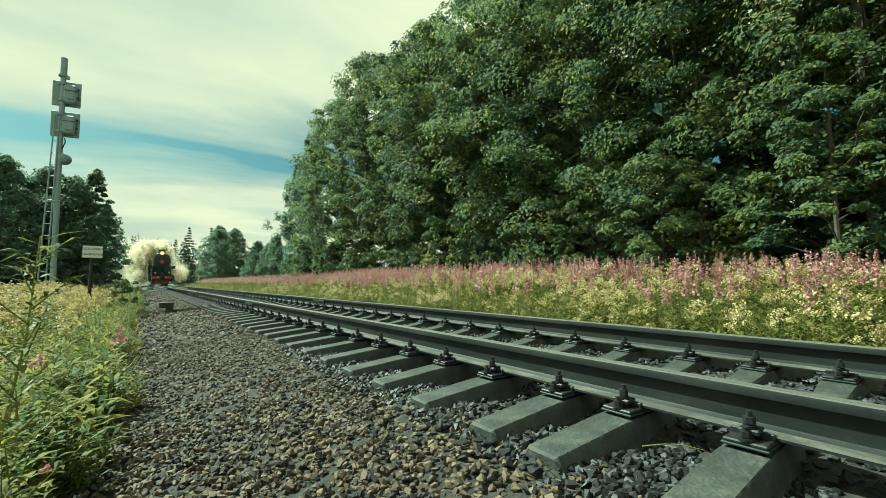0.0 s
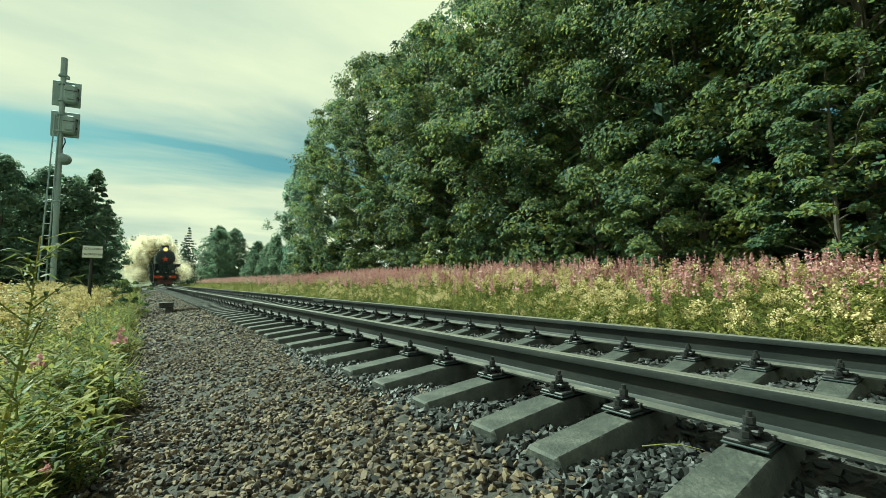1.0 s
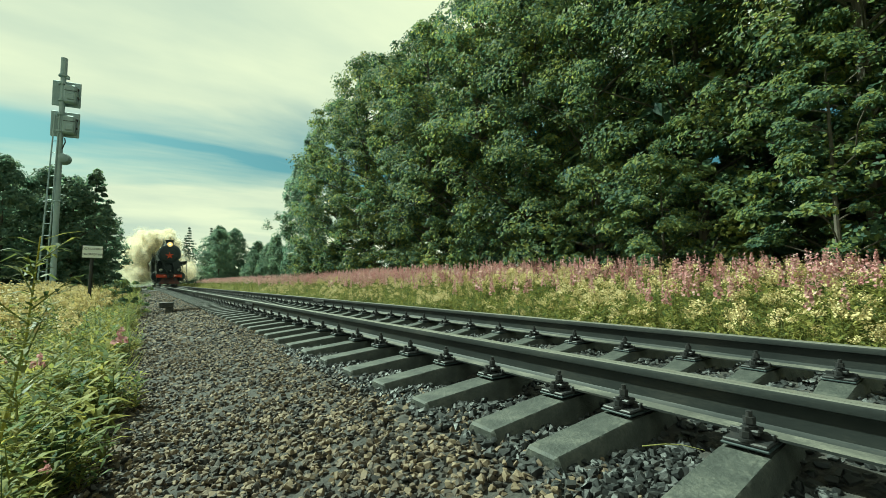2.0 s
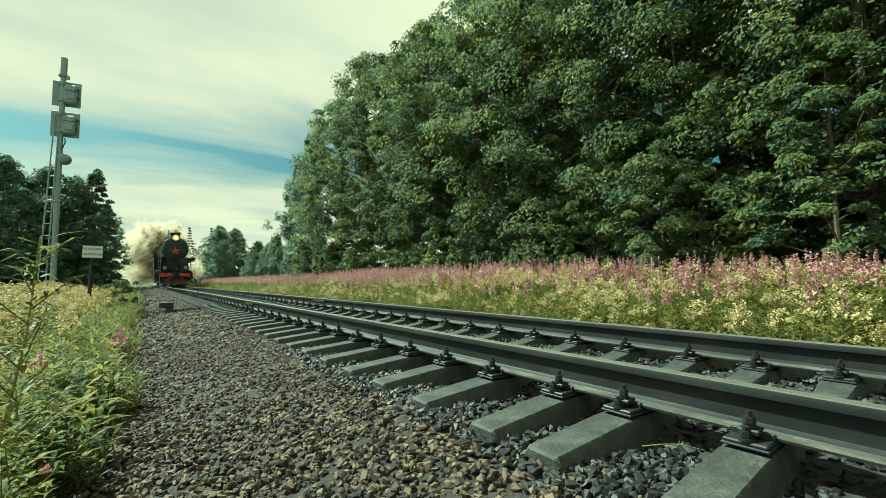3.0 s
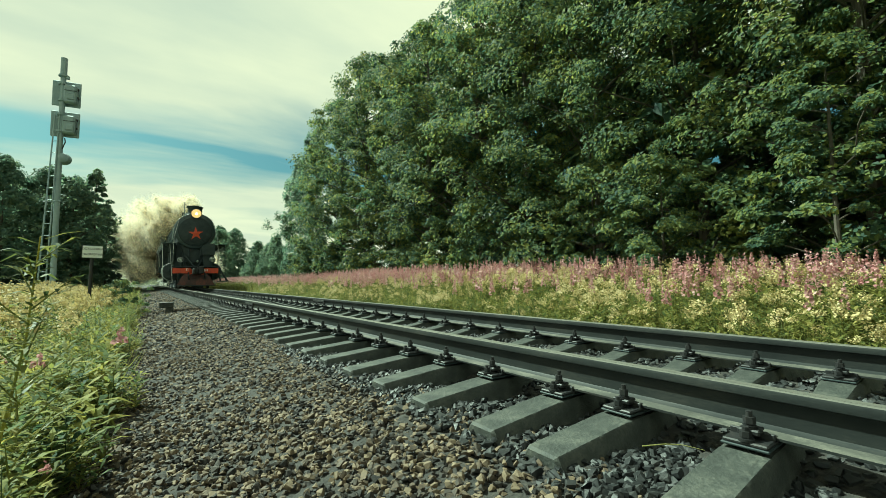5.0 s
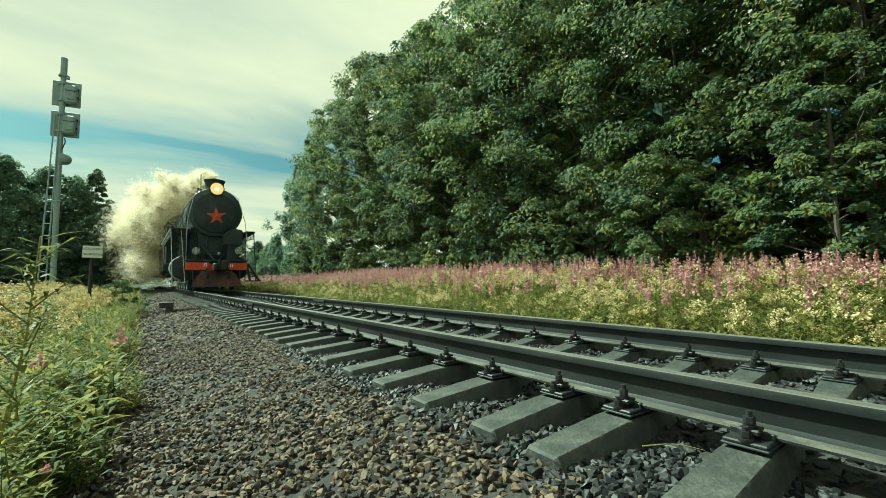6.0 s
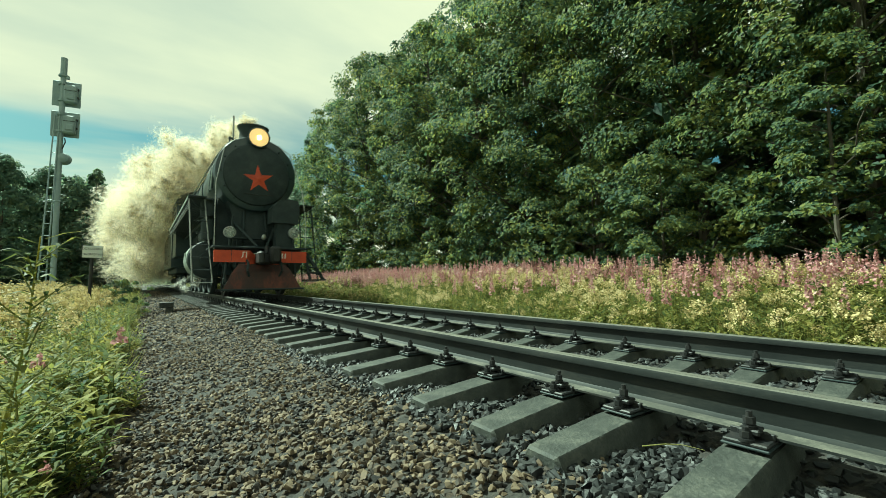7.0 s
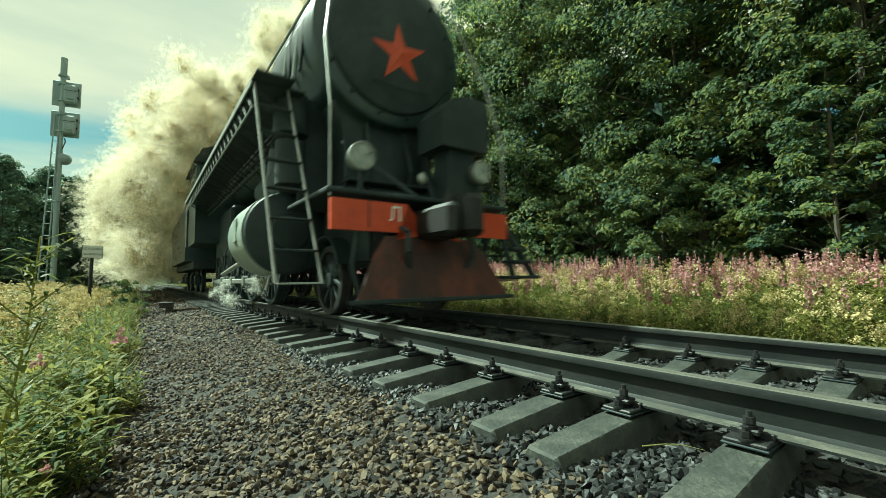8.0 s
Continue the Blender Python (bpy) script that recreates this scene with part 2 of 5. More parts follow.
MAT = dict(
    stone=surface("ballast_stone", [(0.018, 0.016, 0.015), (0.046, 0.037, 0.029), (0.10, 0.071, 0.044), (0.165, 0.124, 0.078)], 9, (0.6, 0.95), per="island", bump=0.35, fine=70),
    stone_dark=surface("oily_ballast_stone", [(0.006, 0.007, 0.008), (0.014, 0.016, 0.0175), (0.037, 0.038, 0.038)], 9, (0.35, 0.8), per="island", bump=0.35, fine=70),
    stone_piece=surface("ballast_stone_single", [(0.018, 0.016, 0.015), (0.046, 0.037, 0.029), (0.10, 0.071, 0.044), (0.165, 0.124, 0.078)], 12, (0.6, 0.95), per="object", bump=0.35, fine=90),
    gravel=surface("gravel_bed", [(0.012, 0.012, 0.012), (0.032, 0.030, 0.027), (0.07, 0.062, 0.05)], 22, (0.8, 1.0), bump=0.8, fine=90, bump_dist=0.02),
    soil=surface("meadow_soil", [(0.02, 0.03, 0.012), (0.05, 0.065, 0.02), (0.10, 0.11, 0.035)], 0.9, (0.85, 1.0), bump=0.6, fine=14, bump_dist=0.05),
    concrete=surface("sleeper_concrete", [(0.007, 0.009, 0.009), (0.040, 0.044, 0.039), (0.115, 0.115, 0.096)], 9, (0.5, 0.95), bump=1.0, fine=75, bump_dist=0.012),
    rail=surface("rail_steel_dirty", [(0.008, 0.010, 0.011), (0.018, 0.021, 0.021), (0.050, 0.048, 0.042)], 7, (0.4, 0.7), metal=0.0, spec=0.3, bump=0.3, fine=150, stretch=(1, 0.3, 1), bump_dist=0.004),
    # foot paler than the web: dust, plus sunlight put into the colour
    rail_foot=surface("dusty_sunlit_rail_foot", [(0.025, 0.026, 0.023), (0.075, 0.075, 0.064), (0.18, 0.17, 0.14)], 14, (0.5, 0.8), spec=0.3, bump=0.5, fine=180, stretch=(1, 0.5, 1), bump_dist=0.004),
    rail_top=surface("rail_running_band", [(0.10, 0.10, 0.09), (0.20, 0.195, 0.17), (0.27, 0.26, 0.22)], 5, (0.32, 0.5), metal=0.35, bump=0.05, fine=140, stretch=(1, 0.1, 1)),
    iron=surface("fastening_iron", [(0.006, 0.007, 0.008), (0.015, 0.0155, 0.0165), (0.036, 0.032, 0.029)], 25, (0.4, 0.7), metal=0.0, bump=0.3, fine=200, bump_dist=0.003),
    # both engine blacks are lifted towards teal: a haze veil put into their colour
    black=surface("loco_hazed_black_paint", [(0.014, 0.027, 0.031), (0.027, 0.045, 0.049), (0.05, 0.067, 0.068)], 2.2, (0.22, 0.45), bump=0.12, fine=22, spec=0.6),
    soot=surface("sooty_hazed_black", [(0.013, 0.021, 0.024), (0.027, 0.038, 0.041), (0.052, 0.062, 0.062)], 3, (0.45, 0.8), bump=0.25, fine=30, spec=0.35),
    red=surface("red_paint", [(0.34, 0.035, 0.012), (0.52, 0.06, 0.018), (0.60, 0.09, 0.03)], 3.5, (0.4, 0.65), bump=0.12, fine=30),
    red_dirty=surface("sooty_red_paint", [(0.012, 0.013, 0.013), (0.05, 0.02, 0.017), (0.21, 0.05, 0.03)], 3.2, (0.5, 0.8), bump=0.15, fine=30, stretch=(1, 1, 0.3)),
    steel=surface("bright_worn_steel", [(0.20, 0.21, 0.20), (0.36, 0.37, 0.35), (0.48, 0.48, 0.45)], 4, (0.3, 0.55), metal=0.7, bump=0.1, fine=60),
    greygreen=surface("cylinder_cladding", [(0.16, 0.20, 0.18), (0.27, 0.31, 0.28), (0.36, 0.40, 0.36)], 2.5, (0.35, 0.6), bump=0.12, fine=40),
    # bluish cast of the mast's shaded side is put into the grey
    mast=surface("shade_tinted_galvanised", [(0.19, 0.25, 0.27), (0.27, 0.335, 0.35), (0.35, 0.42, 0.43)], 2.5, (0.45, 0.7), metal=0.15, bump=0.08, fine=50),
    white=surface("white_enamel", [(0.74, 0.76, 0.72), (0.84, 0.86, 0.82)], 5, (0.4, 0.6), bump=0.05, fine=60),
    ink=surface("black_lettering", [(0.02, 0.02, 0.02), (0.035, 0.035, 0.035)], 20, (0.5, 0.7), bump=0.0),
    bark=surface("bark", [(0.035, 0.03, 0.024), (0.08, 0.068, 0.052), (0.14, 0.12, 0.095)], 5, (0.8, 1.0), bump=0.7, fine=25, stretch=(1, 1, 0.25), bump_dist=0.03),
    birch_bark=surface("birch_bark", [(0.05, 0.045, 0.04), (0.42, 0.41, 0.37), (0.58, 0.57, 0.52)], 4, (0.7, 0.9), bump=0.4, fine=25, stretch=(0.5, 0.5, 1.6)),
    # teal in the dark leaves, yellow in the bright: shade and sun tints painted in
    leaf=leafy("broad_leaf", [(0.042, 0.084, 0.076), (0.095, 0.150, 0.088), (0.19, 0.23, 0.080), (0.34, 0.325, 0.080)], spec=0.18, rough=0.55, trans=0.56),
    # far foliage is paler and bluer: distance haze is put into the leaf colour
    leaf_hazed=leafy("hazed_far_leaf", [(0.10, 0.17, 0.135), (0.15, 0.22, 0.15), (0.23, 0.275, 0.15)], spec=0.3, rough=0.55, trans=0.66),
    needle=leafy("needle_leaf", [(0.012, 0.028, 0.012), (0.022, 0.05, 0.02), (0.04, 0.07, 0.025)], trans=0.15),
    weed=leafy("weed_leaf", [(0.050, 0.080, 0.036), (0.125, 0.148, 0.046), (0.24, 0.235, 0.065), (0.38, 0.33, 0.11)], trans=0.5, scale=1.3, spec=0.2),
    verge=leafy("verge_leaf", [(0.05, 0.09, 0.055), (0.135, 0.175, 0.062), (0.31, 0.295, 0.075), (0.48, 0.40, 0.12)], trans=0.52, scale=1.6, spec=0.18, rough=0.6),
    straw=leafy("seed_heads", [(0.18, 0.19, 0.06), (0.30, 0.29, 0.10), (0.42, 0.38, 0.17)], trans=0.35, scale=1.3),
    pink=leafy("fireweed_petals", [(0.34, 0.14, 0.16), (0.48, 0.23, 0.24), (0.56, 0.33, 0.32), (0.60, 0.41, 0.37)], trans=0.35, scale=0.8),
    cream=leafy("meadowsweet_flowers", [(0.42, 0.33, 0.14), (0.54, 0.44, 0.21), (0.66, 0.55, 0.30)], trans=0.3, scale=0.8),
)


# ---- the line of the track ----
GAUGE = 1.595  # between rail centres
MID = GAUGE / 2


def track_x(y):
    y = max(min(y, 130.0), 0.0)
    return -0.000268 * y * y / 2 + 3.31e-6 * y ** 3 / 6


def track_turn(y):
    y = max(min(y, 130.0), 0.0)
    return math.atan(0.000268 * y - 3.31e-6 * y * y / 2)


def on_track(x, y, z=0.0):
    a = track_turn(y)
    return Vector((track_x(y) + x * math.cos(a), y + x * math.sin(a), z))


def track_pose(y, z=0.0):
    """At the track's middle, y along it, at rail level."""
    p = on_track(MID, y, z)
    return Matrix.Translation(p) @ Matrix.Rotation(track_turn(y), 4, "Z")


# ---- ground and ballast ----
def smooth01(a, b, x):
    t = np.clip((x - a) / (b - a), 0, 1)
    return t * t * (3 - 2 * t)


def ballast_z(x):
    """Height of the ballast by distance from the near rail."""
    x = np.asarray(x, dtype=float)
    left = -0.325 - 0.155 * smooth01(-0.6, -2.1, x) - 0.25 * smooth01(-2.1, -2.9, x)
    right = -0.20 * smooth01(2.2, 3.1, x)
    inside = 0.045 * smooth01(-0.1, 0.2, x) * (1 - smooth01(1.5, 1.9, x)) - 0.03 * np.exp(-((x + 0.16) / 0.12) ** 2)
    return left + right + inside


def ground_z(x, y):
    x, y = np.asarray(x, dtype=float), np.asarray(y, dtype=float)
    base = np.minimum(ballast_z(x) - 0.05, -0.46)
    base = np.where((x > -2.3) & (x < 2.9), base - 0.1, base)
    base = base + 0.20 * smooth01(3.2, 8.0, x) * (1 - smooth01(60, 120, y)) + 0.02 * np.sin(x * 1.3 + y * 0.7)
    base = base + 0.25 * smooth01(-2.6, -4.5, x) * (1 - smooth01(60, 120, y))
    return base


def build_ground():
    xs = np.concatenate([-np.geomspace(1500, 14, 14), np.arange(-12, 14.1, 0.5), np.geomspace(16, 1500, 14)])
    ys = np.concatenate([-np.geomspace(600, 8, 10), np.arange(-6, 60, 0.75), np.geomspace(61, 2500, 18)])
    X, Y = np.meshgrid(xs, ys)
    Z = ground_z(X, Y)
    V = np.stack([X, Y, Z], -1).reshape(-1, 3)
    nx, ny = len(xs), len(ys)
    i, j = np.meshgrid(np.arange(nx - 1), np.arange(ny - 1))
    a = (j * nx + i).ravel()
    F = np.concatenate([np.stack([a, a + 1, a + nx + 1], -1), np.stack([a, a + nx + 1, a + nx], -1)])
    ob = new("ground", fast_mesh("ground", V, F, MAT["soil"]))
    tagged(ob, "grassy earth ground of the meadow beside the railway", "ground", kind="structure")
    xs = np.arange(-2.45, 3.2, 0.1)
    ys = np.concatenate([np.arange(-6, 16, 0.1), np.arange(16, 125, 0.5)])
    X, Y = np.meshgrid(xs, ys)
    rng = np.random.default_rng(3)
    Z = ballast_z(X) + rng.normal(0, 0.008, X.shape)
    V = np.stack([X + np.array([track_x(v) for v in ys])[:, None], Y, Z], -1).reshape(-1, 3)
    nx, ny = len(xs), len(ys)
    i, j = np.meshgrid(np.arange(nx - 1), np.arange(ny - 1))
    a = (j * nx + i).ravel()
    F = np.concatenate([np.stack([a, a + 1, a + nx + 1], -1), np.stack([a, a + nx + 1, a + nx], -1)])
    bed = new("ballast_bed", fast_mesh("ballast_bed", V, F, MAT["gravel"]))
    return tagged(bed, "grey crushed-stone ballast bed under the railway track", "ballast", kind="structure")


BED = build_ground()


# ---- rails and sleepers ----
def rail_profile():
    half = [(0.075, -0.18), (0.075, -0.170), (0.030, -0.158), (0.011, -0.143), (0.009, -0.10), (0.010, -0.058), (0.016, -0.047), (0.036, -0.040), (0.0375, -0.014), (0.034, -0.004), (0.022, 0.0)]
    return half + [(-x, z) for x, z in reversed(half)]


def build_rail(x, label):
    prof = rail_profile()
    ys = [-5.5, -4.5] + [-4 + 1.0 * k for k in range(8)] + [4 + 2.5 * k for k in range(48)]
    mm = M()
    n = len(prof)
    vs = [on_track(x, y) + Vector((px, 0, pz)) for y in ys for px, pz in prof]
    fs = [(k * n + i, (k + 1) * n + i, (k + 1) * n + (i + 1) % n, k * n + (i + 1) % n) for k in range(len(ys) - 1) for i in range(n)]
    fs += [tuple(range(n)), tuple(range((len(ys) - 1) * n, len(ys) * n))[::-1]]
    mm.add(vs, fs)
    rail = part("rail", mm, MAT["rail"], smooth=30)
    rail.data.materials.append(MAT["rail_foot"])
    rail.data.materials.append(MAT["rail_top"])
    for k in range(len(ys) - 1):
        for i in (1, n - 3):
            rail.data.polygons[k * n + i].material_index = 1
        for i in (9, 10, 11):
            rail.data.polygons[k * n + i].material_index = 2
    tagged(rail, label, "rail", "rails of the track")
    band = M()
    vs = [on_track(x, y) + Vector((px, 0, 0.0012)) for y in ys for px in (-0.021, 0.021)]
    vs += [on_track(x, y) + Vector((px, 0, -0.003)) for y in ys for px in (-0.021, 0.021)]
    m2 = 2 * len(ys)
    fs = [(2 * k, 2 * k + 1, 2 * k + 3, 2 * k + 2) for k in range(len(ys) - 1)]
    fs += [(2 * k, 2 * k + 2, m2 + 2 * k + 2, m2 + 2 * k) for k in range(len(ys) - 1)]
    fs += [(2 * k + 1, m2 + 2 * k + 1, m2 + 2 * k + 3, 2 * k + 3) for k in range(len(ys) - 1)]
    band.add(vs, fs)
    part("running_band", band, MAT["rail_top"], rail, "polished steel running surface")
    return rail


NEAR_RAIL = build_rail(0.0, "dark steel railway rail with a polished top, beside the gravel shoulder")
FAR_RAIL = build_rail(GAUGE, "dark steel railway rail with a polished top, beside the flower meadow")
JOINTS = [10.6, 23.1, 35.6, 48.1]


def build_joint(x, y, rail):
    for side in (-1, 1):
        mm = M()
        mm.box((side * 0.024, 0, -0.095), (0.026, 0.8, 0.10), 0.006)
        mm.box((side * 0.045, 0, -0.145), (0.03, 0.8, 0.02), 0.005)
        bar = part("fishplate", mm, MAT["iron"], rail, "iron joint bar", m=Matrix.Translation(on_track(x, y)) @ Matrix.Rotation(track_turn(y), 4, "Z"))
        for k in (-0.3, -0.18, -0.06, 0.06, 0.18, 0.3):
            b = M()
            b.cyl((side * 0.036, k, -0.095), (side * 0.075, k, -0.095), 0.019, n=6)
            part("bolt", b, MAT["iron"], bar)


for jy in JOINTS:
    build_joint(0.0, jy, NEAR_RAIL)
    build_joint(GAUGE, jy - 0.1, FAR_RAIL)


def sleeper_mesh():
    """Tapered concrete beam; its top dips between the rails and falls a little at the ends."""
    mm = M()
    secs = [(s * x, zt, wt, wb) for s, row in ((-1, ((1.50, -0.272, 0.070, 0.140), (1.485, -0.262, 0.078, 0.150), (1.02, -0.222, 0.080, 0.150), (0.62, -0.212, 0.080, 0.150), (0.42, -0.245, 0.072, 0.13))), (1, ((0.42, -0.245, 0.072, 0.13), (0.62, -0.212, 0.080, 0.150), (1.02, -0.222, 0.080, 0.150), (1.485, -0.262, 0.078, 0.150), (1.50, -0.272, 0.070, 0.140)))) for x, zt, wt, wb in row]
    vs = []
    for x, zt, wt, wb in secs:
        vs += [(x, -wb, -0.43), (x, -wt - 0.012, zt - 0.014), (x, -wt, zt), (x, wt, zt), (x, wt + 0.012, zt - 0.014), (x, wb, -0.43)]
    fs = []
    for k in range(len(secs) - 1):
        fs += [(k * 6 + i, (k + 1) * 6 + i, (k + 1) * 6 + (i + 1) % 6, k * 6 + (i + 1) % 6) for i in range(6)]
    fs += [tuple(range(6))[::-1][::-1], tuple(range(len(secs) * 6 - 6, len(secs) * 6))[::-1]]
    fs = [q[::-1] for q in fs]
    return mm.add(vs, fs).mesh("sleeper_beam", 25)


def fastening_meshes():
    plate = M()
    plate.box((0, 0, 0.008), (0.35, 0.15, 0.016), 0.005)
    plate.box((-0.082, 0, 0.026), (0.012, 0.15, 0.026), 0.003)
    plate.box((0.082, 0, 0.026), (0.012, 0.15, 0.026), 0.003)
    pad = M()
    pad.box((0, 0, -0.004), (0.36, 0.16, 0.010), 0.003)
    clamp = M()  # spring clamp block that holds the foot, with its lip
    clamp.box((-0.104, 0, 0.040), (0.05, 0.075, 0.024), 0.006)
    clamp.box((-0.078, 0, 0.048), (0.036, 0.07, 0.014), 0.004)
    bolt = M()
    bolt.cyl((-0.106, 0, 0.016), (-0.106, 0, 0.118), 0.0115, n=10)
    bolt.cyl((-0.106, 0, 0.070), (-0.106, 0, 0.096), 0.0215, n=6)
    for k in range(2):
        bolt.cyl((-0.106, 0, 0.052 + 0.008 * k), (-0.106, 0, 0.057 + 0.008 * k), 0.0235, n=12)
    anchor = M()
    anchor.cyl((-0.155, 0, 0.014), (-0.155, 0, 0.068), 0.0115, n=10)
    anchor.cyl((-0.155, 0, 0.030), (-0.155, 0, 0.052), 0.021, n=6)
    anchor.cyl((-0.155, 0, 0.016), (-0.155, 0, 0.026), 0.028, n=12)
    return [m.mesh(n, 35) for m, n in ((plate, "base_plate"), (pad, "rail_pad"), (clamp, "clamp"), (bolt, "clamp_bolt"), (anchor, "anchor_bolt"))]


def build_sleepers():
    beam = sleeper_mesh()
    plate, pad, clamp, bolt, anchor = fastening_meshes()
    for m in (plate, clamp, bolt, anchor):
        m.materials.append(MAT["iron"])
    pad.materials.append(MAT["soot"])
    beam.materials.append(MAT["concrete"])
    rng = random.Random(5)
    rows = [(-5.05, 0), (-4.5, 0), (-3.95, 0), (-3.35, 0), (-2.75, 0.2), (-2.15, 0), (-1.55, 0), (-0.98, 0), (-0.4, 0), (0.13, 0), (0.72, 2.0), (1.20, -1.2), (1.63, 0.8), (2.18, 0), (2.72, 0.2), (3.26, 0), (3.82, -0.4), (4.38, -0.6)]
    y = 4.94
    while y < 78:
        rows.append((y + rng.uniform(-0.02, 0.02), rng.uniform(-0.5, 0.5)))
        y += 0.545
    for y, skew in rows:
        s = thing("sleeper", track_pose(y) @ pose(0, 0, rng.uniform(-0.004, 0.002), 0, 0, skew), "weathered grey concrete railway sleeper with iron rail fastenings", "sleeper", "sleepers under the rails")
        part("beam", beam, None, s)
        if y > 45:
            continue
        for side in (-1, 1):
            base = pose(side * MID, 0, -0.198, 0, 0, 0)
            pl = part("base_plate", plate, None, s, "rusty iron base plate", m=base)
            part("rail_pad", pad, None, pl)
            for turn in (0, 180):
                q = Matrix.Rotation(radians(turn), 4, "Z")
                part("clamp", clamp, None, pl, m=q)
                part("clamp_bolt", bolt, None, pl, m=q)
                part("anchor_bolt", anchor, None, pl, m=q)


build_sleepers()


# ---- trees ----
def tube_path(mm, p, q, r0, r1, n, bend, rng, steps=4):
    pts = []
    for k in range(steps + 1):
        t = k / steps
        pts.append(p.lerp(q, t) + Vector((rng.uniform(-1, 1), rng.uniform(-1, 1), rng.uniform(-0.5, 0.5))) * bend * math.sin(math.pi * t))
    for k in range(steps):
        mm.cyl(pts[k], pts[k + 1], r0 + (r1 - r0) * k / steps, r0 + (r1 - r0) * (k + 1) / steps, n, caps=k in (0, steps - 1))


LEAF = (np.array([(0, -0.5, 0), (0.32, -0.05, 0.06), (0, 0.55, -0.05), (-0.32, -0.05, 0.06)], dtype=np.float32), np.array([(0, 1, 2), (0, 2, 3)], dtype=np.int32))


def leaf_cloud(rng, centres, radii, per, size, droop=0.35, flat=0.55):
    """Leaves round each clump centre, lying roughly level and drooping at the rim."""
    n = len(centres) * per
    c = np.repeat(centres, per, 0)
    r = np.repeat(radii, per)
    d = rng.normal(size=(n, 3)); d /= np.linalg.norm(d, axis=1)[:, None]
    rad = rng.uniform(0.15, 1.0, n) ** 0.5
    off = d * rad[:, None] * r[:, None]
    off[:, 2] *= flat
    off[:, 2] -= droop * r * (off[:, 0] ** 2 + off[:, 1] ** 2) / np.maximum(r * r, 1e-6)
    ax = np.stack([-d[:, 1], d[:, 0], np.zeros(n)], -1)
    ax /= np.linalg.norm(ax, axis=1)[:, None] + 1e-6
    # each leaf faces up, out from the trunk and away from its clump, with some scatter
    out = c + off
    out[:, 2] = 0
    out /= np.linalg.norm(out, axis=1)[:, None] + 1e-6
    nrm = np.array([[0, 0, 0.62]]) + 0.72 * out + 0.45 * d + rng.normal(0, 0.38, (n, 3))
    nrm /= np.linalg.norm(nrm, axis=1)[:, None]
    a = rng.normal(size=(n, 3))
    a -= nrm * np.sum(a * nrm, axis=1)[:, None]
    a /= np.linalg.norm(a, axis=1)[:, None]
    T = np.stack([a, np.cross(nrm, a), nrm], -1)
    return scatter([LEAF], np.zeros(n, dtype=int), (c + off).astype(np.float32), np.zeros(n), rng.uniform(0.7, 1.25, n) * size, T)


def broad_tree(seed, h, width, clumps, per, leaf, low=0.02, mat="leaf", slope=0.72, droop=0.35, flat=0.5):
    """A broad-leaved tree: trunk and limbs in one mesh, crown of leaf sprays at the limbs' ends. Returns meshes."""
    rng, rd = np.random.default_rng(seed), random.Random(seed)
    wood = M()
    tube_path(wood, Vector((0, 0, -0.3)), Vector((0, 0, h * 0.9)), h * 0.012, h * 0.003, 8, 0.0, rd, 4)
    cs, rs = [], []
    for k in range(clumps):
        u = (k + 0.5) / clumps
        z = h * (low + (1 - low) * u ** 0.95)
        rim = width * (0.82 + 0.18 * math.sin(math.pi * min(1, u * 1.1))) * (1 - (max(0, u - slope) / (1 - slope)) ** 1.6 * 0.85)
        a = k * 2.39996 + rd.uniform(-0.4, 0.4)
        bulge = 1 + 0.22 * math.sin(3 * a + 5 * u + seed) + 0.14 * math.sin(7 * u * 3.1 + a)
        rr = rim * bulge * (rd.uniform(0.80, 1.06) if k % 4 else rd.uniform(0.2, 0.6))
        c = Vector((math.cos(a) * rr, math.sin(a) * rr, z + rd.uniform(-0.3, 0.3)))
        cs.append(c); rs.append(rd.uniform(0.5, 1.1) * width * 0.25)
        if k % 3 == 0:
            tube_path(wood, Vector((0, 0, max(0.3, z - rr * rd.uniform(0.3, 0.7)))), c, h * 0.003, 0.012, 5, 0.2, rd, 3)
    V, F = leaf_cloud(rng, np.array(cs), np.array(rs), per, leaf, droop, flat)
    return wood.mesh("trunk", 40), fast_mesh("crown", V, F, MAT[mat])


def conifer(seed, h, width, tiers, per, leaf, mat="needle"):
    rng, rd = np.random.default_rng(seed), random.Random(seed)
    wood = M()
    tube_path(wood, Vector((0, 0, -0.3)), Vector((0, 0, h * 0.98)), h * 0.012, 0.02, 7, 0.05, rd, 5)
    cs, rs = [], []
    for k in range(tiers):
        t = (k + 0.3) / tiers
        z = h * (0.08 + 0.92 * t)
        rim = width * (1 - t) ** 0.85
        m = max(3, int(9 * (1 - t)))
        for i in range(m):
            a = i * 6.283 / m + k
            q = rim * rd.uniform(0.4, 1.0)
            cs.append((math.cos(a) * q, math.sin(a) * q, z - q * 0.25)); rs.append(max(0.18, rim * 0.38))
            wood.cyl((0, 0, z), cs[-1], 0.03, 0.01, 4)
    V, F = leaf_cloud(rng, np.array(cs), np.array(rs), per, leaf, droop=0.5, flat=0.35)
    return wood.mesh("trunk", 40), fast_mesh("crown", V, F, MAT[mat])


